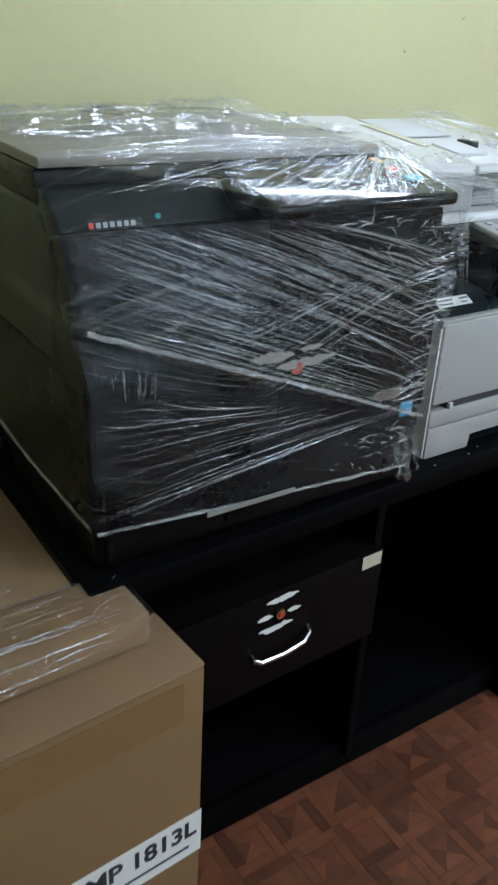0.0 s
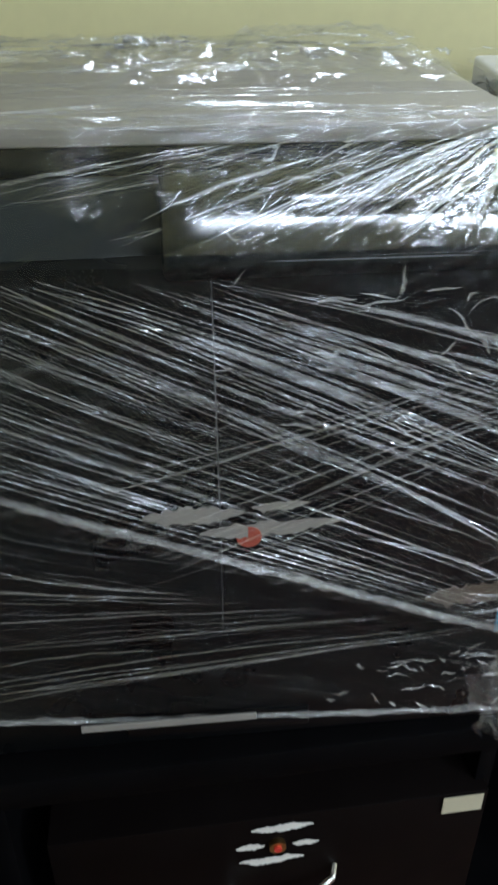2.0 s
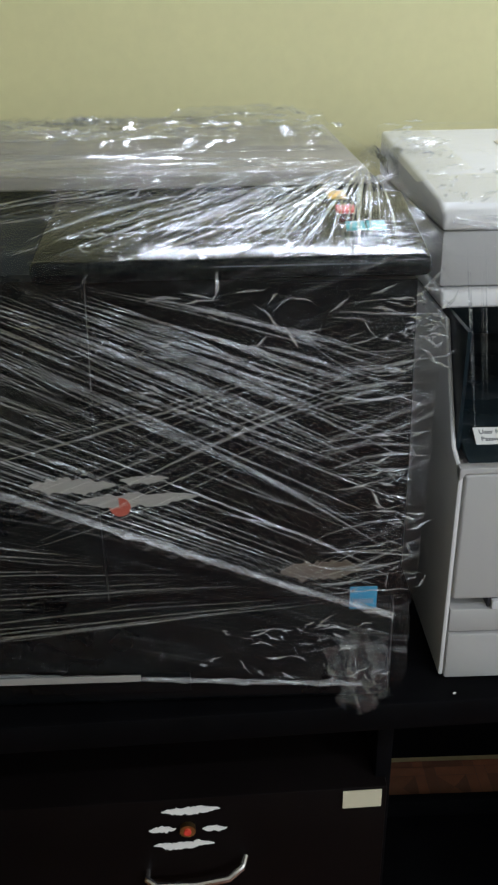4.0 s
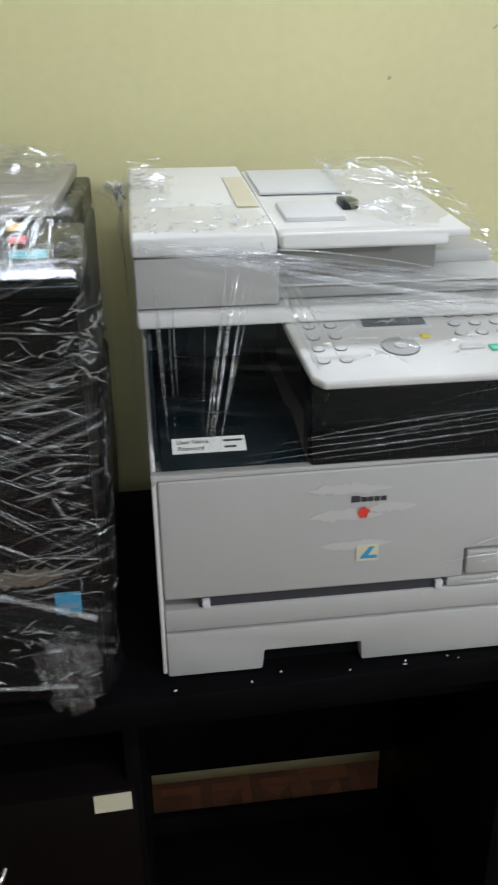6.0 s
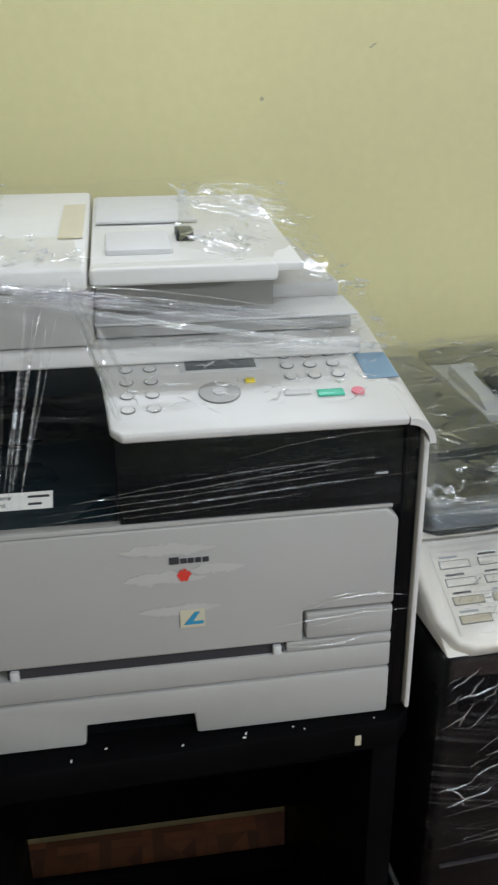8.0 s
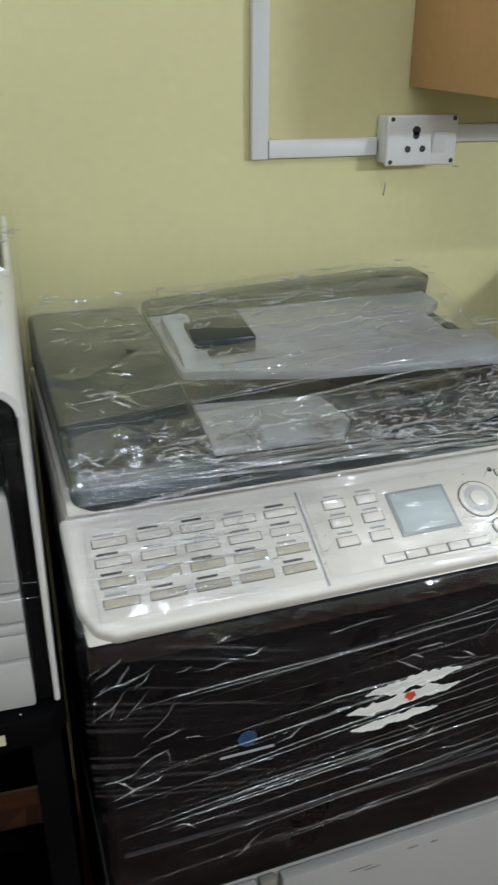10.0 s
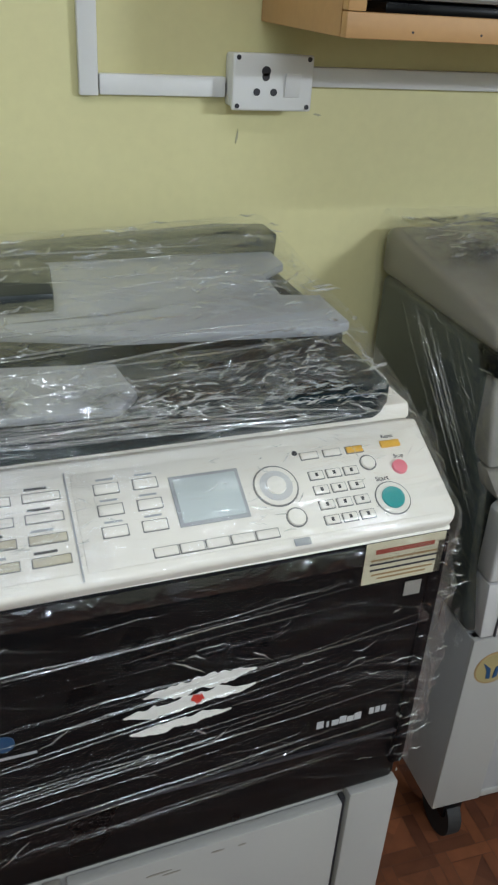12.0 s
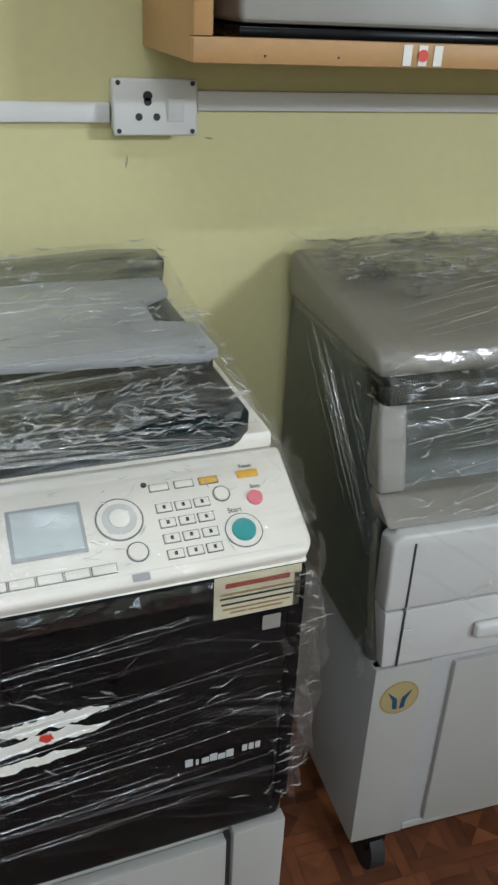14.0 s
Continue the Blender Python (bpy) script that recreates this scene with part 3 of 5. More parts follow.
def torn_strip(m, w, h, seed, bm=None):
    """A torn strip of paper with ragged ends."""
    rnd = random.Random(seed)
    n = 28
    up, lo = [], []
    for k in range(n + 1):
        f = k / n
        e = min(1.0, 4 * f + 0.12, 3 * (1 - f) + 0.10)
        wob = 0.24 * noise.noise(Vector((f * 5, seed * 3.1, 0)))
        up.append((-w / 2 + w * f + rnd.uniform(-1, 1) * w * 0.012, h * (wob + 0.5 * e * rnd.uniform(0.58, 1.08))))
        lo.append((-w / 2 + w * f, h * (wob - 0.5 * e * rnd.uniform(0.58, 1.08))))
    own = prism_bm("z", lo + up[::-1], 0, 0.0006)
    own.transform(m)
    me = bpy.data.meshes.new("own")
    own.to_mesh(me)
    own.free()
    bm = bm or bmesh.new()
    bm.from_mesh(me)
    bpy.data.meshes.remove(me)
    return bm


for x, z, w, h, sd in ((0.688, 0.536, 0.064, 0.013, 1), (0.655, 0.509, 0.030, 0.010, 2), (0.713, 0.506, 0.028, 0.009, 3), (0.678, 0.483, 0.068, 0.013, 4)):
    part("torn_paper_strip", torn_strip(on_drawer(x, z), w, h, sd), PAPER, drawer, "torn white paper strip", smooth=False)
part("paper_label", slab_bm(on_drawer(0.877, 0.537), 0.043, 0.026, 0.0008), CREAM, drawer, "blank cream paper label", smooth=False)
rnd = random.Random(5)
crumbs = bmesh.new()
for _ in range(9):
    x = rnd.uniform(0.95, 1.36)
    slab_bm(pose(x, rnd.uniform(desk_y(x) + 0.006, 0.952), DT, 0, 0, rnd.uniform(0, 90)), rnd.uniform(0.001, 0.0035), 0.0015, 0.0008, bm=crumbs)
solo("paper_crumbs", crumbs, PAPER, (1.15, 0.94, DT), "tiny white paper crumbs on the black desk", "litter", kind="stuff", smooth=False)

# ---- cardboard boxes in front of the desk ----
carton = thing("cardboard_box", (0.18, 0.82, 0), "large brown cardboard carton with a printed white label", "box")
C = pose(0.436, 0.780, 0, 0, 0, 4.0)


def turned(bm, m):
    bm.transform(m)
    return bm


part("body", turned(box_bm(-0.52, 0, 0, 0.115, 0.002, 0.655, 0.004), C), KRAFT, carton)
part("flap", turned(box_bm(-0.519, -0.001, 0.0, 0.112, 0.656, 0.661, 0.001), C), KRAFT2, carton)
part("tape", turned(box_bm(-0.30, -0.03, -0.0012, -0.0004, 0.585, 0.645), C), TAPE, carton, "strip of brown packing tape", smooth=False)
part("tape", turned(box_bm(0.0004, 0.0012, 0.01, 0.10, 0.57, 0.656), C), TAPE, carton, "strip of brown packing tape", smooth=False)
label = part("label", turned(box_bm(-0.205, -0.0005, -0.002, -0.0006, 0.335, 0.412), C), PAPER, carton, "white printed label", smooth=False)
words("lettering", "MP 1813L", C @ pose(-0.090, -0.0024, 0.385, 90, 0, 0), 0.040, INK, label, "bold black lettering", 0.0011)
part("small_print", turned(box_bm(-0.19, -0.02, -0.003, -0.0022, 0.352, 0.3555), C), INK, label, "line of small print", smooth=False)

flat = thing("wrapped_flat_carton", (0.18, 0.86, 0.661), "flat cardboard carton wrapped in clear film, lying on a larger carton", "box")
part("body", turned(box_bm(-0.56, 0, 0, 0.095, 0.662, 0.708, 0.004), pose(0.396, 0.843, 0, 0, 0, 2.5)), KRAFT2, flat)
F = pose(0.396, 0.843, 0, 0, 0, 2.5)
part("stretch_film", hull_bm([F @ Vector(p) for p in [(x, y, z) for x in (-0.56, 0) for y in (0, 0.09) for z in (0.664, 0.708)]], lift=0.002, crease=0.003, angle=70, seed=3), FILM_A, flat, "clear wrinkled stretch film")
side = thing("wrapped_carton", (0.1, 1.2, 0), "tall cardboard carton in clear film beside the desk", "box")
part("body", box_bm(-0.25, 0.338, 0.940, 1.42, 0.002, 0.707, 0.005), KRAFT2, side)
part("stretch_film", hull_bm([(x, y, z) for x in (-0.25, 0.338) for y in (0.940, 1.42) for z in (0.3, 0.707)], lift=0.002, crease=0.003, angle=60, seed=8), FILM_A, side, "clear wrinkled stretch film")
creases([((-0.2, 0.95, 0.711), (0.33, 0.95, 0.711), (0.33, 1.40, 0.711), (-0.2, 1.40, 0.711), 60, 0.0005, 0.2)], 51, side)
creases([((-0.1, 0.83, 0.711), (0.39, 0.85, 0.711), (0.39, 0.935, 0.711), (-0.1, 0.915, 0.711), 34, 0.0008, 0.3),
    ((0.0, 0.823, 0.665), (0.394, 0.841, 0.668), (0.394, 0.841, 0.706), (0.0, 0.823, 0.706), 10, 0.0008, 0.1)], 52, flat)
part("front_chip", slab_bm(pose(1.318, desk_y(1.318) - 0.0008, 0.698, 90, 0, 2), 0.006, 0.012, 0.001), CORK, desk, "chipped edge showing raw board", smooth=False)
wrinkles([((0.0, 0.822, 0.664), (0.396, 0.840, 0.666), (0.396, 0.840, 0.712), (0.0, 0.822, 0.712), 18, 0.014, 0.0006),
    ((0.0, 0.83, 0.713), (0.395, 0.848, 0.713), (0.395, 0.93, 0.713), (0.0, 0.92, 0.713), 16, 0.016, 0.0005)], 79, flat)
wrinkles([((0.0, 0.95, 0.713), (0.335, 0.95, 0.713), (0.31, 1.35, 0.713), (0.0, 1.35, 0.713), 24, 0.020, 0.0005)], 80, side)


# ---- large black copier on the desk, wrapped in film ----
kc = thing("black_copier", (0.63, 1.15, DT), "large black office copier wrapped in wrinkled clear film, on the desk", "copier")
KX0, KX1 = 0.368, 0.892
part("lower_body", prism_bm("x", [(0.932, 0.716), (1.45, 0.716), (1.45, 0.955), (0.945, 0.955)], KX0, KX1, 0.012, 3), BLACK, kc)
part("paper_drawer", prism_bm("x", [(0.926, 0.728), (0.95, 0.728), (0.95, 0.835), (0.926, 0.835)], KX0 + 0.012, KX1 - 0.004, 0.005), BLACK, kc)
part("drawer_grip", box_bm(0.55, 0.70, 0.922, 0.93, 0.742, 0.762, 0.002), BLACK, kc)
FL = [(0.936, 0.842), (0.941, 0.955), (0.962, 0.992), (1.008, 1.118)]
FR = [(0.928, 0.842), (0.928, 0.955), (0.930, 1.000), (0.944, 1.126)]
FM = [(a[0] + (b[0] - a[0]) * 0.49, a[1] + (b[1] - a[1]) * 0.49) for a, b in zip(FL, FR)]
part("front_cover", loft_bm(KX0 + 0.004, FL, 0.6303, FM, 1.06), BLACK, kc)
part("front_door", loft_bm(0.631, FM, KX1, FR, 1.06), BROWNB, kc, "brown-black front door")
part("upper_body", prism_bm("x", [(1.03, 0.956), (1.45, 0.956), (1.45, 1.142), (1.055, 1.142), (1.03, 1.11)], KX0, KX1 - 0.004, 0.01, 3), DGREY, kc)
part("left_fascia", prism_bm("x", [(1.004, 1.119), (1.06, 1.10), (1.066, 1.160), (1.046, 1.160)], KX0 + 0.002, 0.602, 0.006, 3), DGREY, kc, "dark grey upper fascia")
panel = part("control_panel", prism_bm("x", [(0.924, 1.132), (1.05, 1.140), (1.064, 1.168), (1.05, 1.1765), (0.922, 1.148)], 0.600, 0.898, 0.006, 3), GLOSSK, kc, "glossy black tilted control panel")


def on_panel(x, f, out=0.001):
    """f: 0 at the panel's front edge, 1 at its back."""
    return pose(x, 0.926 + 0.13 * f, 1.1495 + 0.0302 * f + out, 13, 0, 0)


part("display", slab_bm(on_panel(0.74, 0.5), 0.115, 0.05, 0.001, 0.0004), GLOSSK, panel, "dark display glass")
for x, f, mt in ((0.838, 0.80, AMBER), (0.842, 0.58, RED), (0.846, 0.34, TEAL), (0.862, 0.34, TEAL)):
    part("button", slab_bm(on_panel(x, f), 0.015, 0.013, 0.003, 0.001), mt, panel, "coloured key")
part("platen_lid", prism_bm("x", [(1.060, 1.1800), (1.43, 1.182), (1.43, 1.198), (1.066, 1.192), (1.060, 1.188)], KX0 + 0.004, KX1 - 0.022, 0.002, 3), TAUPE, kc, "grey-brown document lid")
part("scanner_rim", prism_bm("x", [(1.068, 1.143), (1.44, 1.143), (1.44, 1.179), (1.072, 1.179)], KX0, KX1 - 0.006, 0.004, 3), BLACK, kc)
part("blue_sticker", slab_bm(pose(0.859, 0.9268, 0.841, 90, 0, 0), 0.024, 0.024, 0.0008), BLUE, kc, "small blue and white energy sticker", smooth=False)
part("sticker_arc", slab_bm(pose(0.859, 0.9258, 0.838, 90, 0, 0), 0.018, 0.005, 0.0004), PALEBLUE, kc, smooth=False)
for x, z, w, h, sd in ((0.612, 0.964, 0.07, 0.016, 5), (0.665, 0.950, 0.10, 0.014, 6), (0.672, 0.968, 0.04, 0.008, 7)):
    part("torn_paper_strip", torn_strip(pose(x, 0.9262, z, 90, 0, 4), w, h, sd), STONE, kc, "torn pale paper strip", smooth=False)
part("red_sticker", disc_bm(pose(0.650, 0.9255, 0.943, 90, 0, 0), 0.009, 0.001), FADED, kc, "round orange-red sticker", smooth=False)
part("torn_tape_strip", torn_strip(pose(0.822, 0.9262, 0.873, 90, 0, 5), 0.075, 0.022, 61), BRNTAPE, kc, "torn brownish tape remains", smooth=False)
part("paper_edge", box_bm(0.515, 0.655, 0.9135, 0.9155, 0.7635, 0.7705, 0.0005), STONE, kc, "pale paper edge caught under the film", smooth=False)
for k in range(7):
    part("maker_mark", slab_bm(pose(0.405 + 0.0085 * k, 0.997, 1.128, 68, 0, 0), 0.0055, 0.006, 0.001), GREY if k else RED, kc, smooth=False)
part("model_plate", slab_bm(pose(0.435, 0.998, 1.128, 68, 0, 0), 0.066, 0.011, 0.0006), DGREY, kc, "dark maker's plate", smooth=False)
part("eco_mark", disc_bm(pose(0.488, 0.998, 1.133, 68, 0, 0), 0.0032, 0.001), TEAL, kc, "small green round mark", smooth=False)
KP = [(KX0, 0.930, 0.722), (KX1, 0.924, 0.722), (KX0, 1.45, 0.722), (KX1, 1.45, 0.722), (0.598, 0.916, 1.135), (0.902, 0.918, 1.135), (0.598, 0.916, 1.156),
      (KX0, 0.942, 0.955), (KX0, 1.03, 1.145), (KX0, 1.056, 1.190), (KX1 - 0.01, 1.056, 1.193), (KX0, 1.43, 1.199), (0.85, 1.42, 1.206), (0.902, 0.918, 1.150), (KX1, 1.45, 1.12)]
HEM = (Vector((0.40, 0.92, 1.010)), Vector((0.39, 0, 1)).normalized())
part("stretch_film", hull_bm(KP, [(HEM[0], -HEM[1])], 0.011, 0.003, 0.005, -24, 1, [((0.75, 1.05, 1.2), 0.2, 0.005), ((0.78, 1.40, 1.21), 0.13, 0.016), ((0.5, 1.38, 1.21), 0.18, 0.012), ((0.9, 0.93, 0.98), 0.16, 0.008)]), FILM_A, kc, "clear wrinkled stretch film over the upper half")
part("stretch_film", hull_bm(KP, [(HEM[0] + Vector((0, 0, 0.02)), HEM[1]), (Vector((0.4, 0.92, 0.772)), Vector((-0.05, 0, -1)))], 0.011, 0.0015, 0.004, 16, 4, [((0.86, 0.92, 0.77), 0.10, 0.012)]), FILM_B, kc, "clear stretch film round the lower half")


def film_rope(points, r, seed, bm=None, sides=7):
    """A gathered, twisted edge of film along a line of points."""
    bm = bm or bmesh.new()
    pts = [Vector(p) for p in points]
    fine = []
    for a, b in zip(pts, pts[1:]):
        fine += [a.lerp(b, k / 14) for k in range(14)]
    fine.append(pts[-1])
    rings = []
    for k, p in enumerate(fine):
        d = (fine[min(k + 1, len(fine) - 1)] - fine[max(k - 1, 0)]).normalized()
        s = d.cross(Vector((0, 0, 1))).normalized() if abs(d.z) < 0.95 else Vector((1, 0, 0))
        u = d.cross(s)
        rings.append([bm.verts.new(p + (s * math.cos(6.283 * j / sides + k * 0.3) + u * math.sin(6.283 * j / sides + k * 0.3)) * r * (0.5 + 0.9 * abs(noise.noise(Vector((k * 0.6, j * 1.3, seed)))))) for j in range(sides)])
    for a, b in zip(rings, rings[1:]):
        for j in range(sides):
            bm.faces.new((a[j], a[(j + 1) % sides], b[(j + 1) % sides], b[j]))
    return bm


part("film_hem", film_rope([(0.372, 0.940, 1.026), (0.50, 0.924, 0.980), (0.68, 0.916, 0.911), (0.80, 0.913, 0.862), (0.885, 0.917, 0.828)], 0.0045, 1), ROPE, kc, "gathered film edge")
part("film_hem", film_rope([(0.368, 0.926, 0.777), (0.55, 0.919, 0.768), (0.72, 0.916, 0.760), (0.86, 0.914, 0.752)], 0.0035, 2), ROPE, kc, "gathered film edge")
film_flaps("film_tail", [((0.852, 0.914, 0.815), (0.866, 0.898, 0.728), 0.05), ((0.840, 0.915, 0.80), (0.850, 0.902, 0.735), 0.04), ((0.872, 0.914, 0.80), (0.880, 0.902, 0.745), 0.03)], 3, kc, "loose bunched film end")
film_flaps("film_flap", [((0.58, 1.38, 1.190), (0.60, 1.36, 1.198), 0.14)], 5, kc, "loose crumpled film")
part("film_hem", film_rope([(0.366, 1.40, 0.79), (0.362, 1.15, 0.78), (0.366, 0.945, 0.775)], 0.0035, 7), ROPE, kc, "gathered film edge")
creases([
    ((0.374, 0.995, 1.06), (0.62, 0.922, 0.97), (0.72, 0.918, 1.04), (0.40, 1.015, 1.150), 30, 0.0006, 0.25),
    ((0.375, 0.944, 0.995), (0.380, 0.934, 0.945), (0.46, 0.930, 0.935), (0.47, 0.932, 0.962), 18, 0.0010, 0.3),
    ((0.372, 0.946, 1.030), (0.888, 0.913, 0.828), (0.898, 0.911, 0.90), (0.372, 0.988, 1.125), 32, 0.0008, 0.25),
    ((0.40, 0.990, 1.120), (0.895, 0.911, 0.88), (0.90, 0.911, 1.08), (0.66, 0.925, 1.135), 62, 0.0010, 0.2),
    ((0.55, 0.918, 0.90), (0.900, 0.911, 1.06), (0.900, 0.911, 1.12), (0.50, 0.930, 1.00), 16, 0.0007, 0.3),
    ((0.80, 0.912, 0.84), (0.902, 0.911, 0.86), (0.904, 0.911, 1.12), (0.82, 0.912, 1.12), 45, 0.0010, 0.3),
    ((0.372, 0.925, 0.785), (0.84, 0.912, 0.85), (0.60, 0.915, 0.905), (0.372, 0.934, 0.955), 40, 0.0005, 0.25),
    ((0.60, 0.918, 1.150), (0.86, 1.056, 1.196), (0.87, 1.056, 1.196), (0.88, 0.918, 1.150), 40, 0.0011, 0.5),
    ((0.40, 1.02, 1.150), (0.70, 1.056, 1.194), (0.85, 1.056, 1.194), (0.62, 0.93, 1.145), 22, 0.0009, 0.3),
    ((0.38, 1.12, 1.199), (0.86, 1.10, 1.201), (0.85, 1.36, 1.208), (0.40, 1.36, 1.206), 13, 0.0012, 0.2),
    ((0.38, 1.054, 1.193), (0.88, 1.056, 1.195), (0.88, 1.07, 1.198), (0.38, 1.07, 1.196), 16, 0.0010, 0.5)], 41, kc)
wrinkles([((0.62, 0.92, 1.152), (0.89, 0.92, 1.152), (0.88, 1.056, 1.197), (0.64, 1.056, 1.195), 45, 0.018, 0.0006),
    ((0.40, 1.25, 1.202), (0.87, 1.25, 1.204), (0.86, 1.41, 1.212), (0.40, 1.41, 1.206), 110, 0.022, 0.0009),
    ((0.84, 0.911, 0.86), (0.906, 0.911, 0.86), (0.906, 0.911, 1.13), (0.86, 0.911, 1.13), 70, 0.016, 0.0007),
    ((0.60, 0.914, 1.04), (0.90, 0.911, 1.04), (0.90, 0.911, 1.135), (0.60, 0.914, 1.135), 40, 0.022, 0.0007),
    ((0.70, 0.912, 0.77), (0.88, 0.911, 0.76), (0.87, 0.911, 0.82), (0.74, 0.912, 0.85), 40, 0.016, 0.0007),
    ((0.905, 0.93, 0.85), (0.905, 1.2, 0.85), (0.905, 1.2, 1.14), (0.905, 0.93, 1.12), 50, 0.02, 0.0007)], 71, kc)

crinkles([((0.39, 1.20, 1.197), (0.86, 1.18, 1.198), (0.85, 1.42, 1.200), (0.40, 1.42, 1.200), 0.010, 0.012, 0.018),
    ((0.66, 1.28, 1.200), (0.865, 1.26, 1.198), (0.86, 1.43, 1.200), (0.68, 1.43, 1.200), 0.010, 0.012, 0.030)], 81, kc)


# ---- white multifunction printer on the desk ----
pr = thing("white_printer", (1.16, 1.2, DT), "white and black office printer loosely wrapped in film on the desk", "printer")
PX0, PX1, PF = 0.944, 1.374, 0.957
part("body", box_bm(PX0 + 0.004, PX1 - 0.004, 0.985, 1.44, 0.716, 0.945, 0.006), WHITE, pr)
part("side_cover", prism_bm("x", [(0.9595, 0.719), (1.43, 0.719), (1.43, 1.06), (1.05, 1.06), (0.990, 0.958), (0.9595, 0.946)], PX0, PX0 + 0.0048, 0.002), WHITE2, pr)
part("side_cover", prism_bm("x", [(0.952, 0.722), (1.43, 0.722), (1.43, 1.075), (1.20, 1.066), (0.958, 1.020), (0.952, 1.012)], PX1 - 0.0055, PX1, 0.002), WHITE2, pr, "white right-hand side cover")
part("paper_tray", prism_bm("y", [(0.949, 0.7165), (1.050, 0.7165), (1.052, 0.740), (1.156, 0.740), (1.158, 0.7165), (1.352, 0.7165), (1.352, 0.771), (0.949, 0.771)], PF, 1.0, 0.003), WHITE, pr, "white paper cassette with a cut-out grip")
part("tray_grip", box_bm(1.045, 1.163, 0.972, 0.99, 0.717, 0.745), BLACK, pr)
part("feed_front", box_bm(0.949, 1.352, PF + 0.001, 1.0, 0.773, 0.800, 0.0025), WHITE, pr)
part("feed_slot", box_bm(0.985, 1.245, PF + 0.004, 0.99, 0.800, 0.811), INK, pr, "dark manual feed slot")
for x in (0.992, 1.238):
    part("paper_guide", box_bm(x - 0.004, x + 0.004, PF - 0.001, PF + 0.01, 0.800, 0.810, 0.001), GREYW, pr)
part("feed_front", box_bm(1.247, 1.352, PF + 0.001, 1.0, 0.801, 0.812, 0.002), WHITE, pr)
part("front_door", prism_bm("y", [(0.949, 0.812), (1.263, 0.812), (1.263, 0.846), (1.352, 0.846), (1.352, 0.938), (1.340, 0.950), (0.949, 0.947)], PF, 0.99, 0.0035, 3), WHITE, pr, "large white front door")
part("small_door", box_bm(1.266, 1.352, PF + 0.0005, 0.99, 0.814, 0.8435, 0.003), WHITE, pr, "small white toner hatch")
part("door_lip", prism_bm("y", [(0.944, 0.940), (0.950, 0.9475), (1.345, 0.9508), (1.345, 0.954), (0.944, 0.953)], PF - 0.001, 0.968, 0.0012), WHITE, pr)
part("black_frame", prism_bm("y", [(1.354, 0.722), (1.3675, 0.722), (1.3675, 1.026), (1.354, 1.034)], PF + 0.001, 1.0, 0.002), BLACK, pr)
part("right_front", prism_bm("x", [(0.958, 0.951), (1.0, 0.951), (1.0, 1.04), (0.962, 1.04)], 1.098, 1.3535, 0.003), GLOSSK, pr, "glossy black front below the control panel")
part("output_tray", prism_bm("x", [(0.962, 0.951), (1.42, 0.951), (1.42, 0.985), (1.22, 0.944), (1.06, 0.972), (0.985, 0.958)], PX0 + 0.010, 1.0975, 0.003), NAVY, pr, "black recessed paper output tray")
part("recess_left", box_bm(PX0 + 0.0052, PX0 + 0.0085, 0.992, 1.30, 0.953, 1.066), NAVY, pr, "blue-black lining of the output recess")
part("recess_back", box_bm(PX0 + 0.009, PX1 - 0.009, 1.30, 1.42, 0.95, 1.069), NAVY, pr)
part("recess_right", box_bm(1.12, PX1 - 0.009, 1.02, 1.30, 0.951, 1.03), BLACK, pr)
label = part("paper_label", slab_bm(pose(1.003, 0.9985, 0.964, 28, 0, 0), 0.073, 0.019, 0.0008), PAPER, pr, "white paper label with printed words", smooth=False)
L = pose(1.003, 0.9985, 0.964, 28, 0, 0)
words("lettering", "User Name", L @ pose(-0.016, 0.004, 0.001), 0.0068, INK, label)
words("lettering", "Password", L @ pose(-0.018, -0.004, 0.001), 0.0068, INK, label)
part("print_bar", slab_bm(L @ pose(0.024, 0.004, 0.0008), 0.019, 0.0024, 0.0003), INK, label, smooth=False)
part("print_bar", slab_bm(L @ pose(0.021, -0.004, 0.0008), 0.012, 0.0024, 0.0003), INK, label, smooth=False)
# torn strips, marks
for x, z, w, h, sd in ((1.138, 0.926, 0.085, 0.013, 11), (1.135, 0.897, 0.075, 0.014, 12), (1.182, 0.903, 0.05, 0.012, 13), (1.146, 0.862, 0.075, 0.011, 14)):
    part("torn_tape_strip", torn_strip(pose(x, PF - 0.0004, z, 90, 0, 0), w, h, sd), STRIPW, pr, "torn white tape remains", smooth=False)
part("red_sticker", torn_strip(pose(1.152, PF - 0.0012, 0.899, 90, 0, 0), 0.013, 0.013, 21), RED, pr, "torn red sticker", smooth=False)
for k, (dx, w) in enumerate(((-0.0145, 0.009), (-0.006, 0.006), (0.0005, 0.0055), (0.007, 0.0055), (0.014, 0.006))):
    part("maker_mark", slab_bm(pose(1.158 + dx, PF - 0.0006, 0.9135 + (0.0008 if k == 0 else 0), 90, 0, 0), w * 0.97, 0.0070 if k == 0 else 0.0050, 0.0008, 0.0003), INK, pr, smooth=False)
badge = part("badge", slab_bm(pose(1.158, PF - 0.0006, 0.852, 90, 0, 0), 0.023, 0.019, 0.0008), CREAM, pr, "small square badge with a blue stroke", smooth=False)
part("badge_stroke", prism_bm("y", [(1.150, 0.846), (1.168, 0.846), (1.168, 0.849), (1.158, 0.849), (1.165, 0.859), (1.160, 0.859)], PF - 0.0022, PF - 0.0015), BLUE, badge, smooth=False)
part("usb_mark", slab_bm(pose(1.333, 0.9585, 0.985, 88, 0, 0), 0.011, 0.0018, 0.0006), SILVER, pr, "small white connector mark", smooth=False)
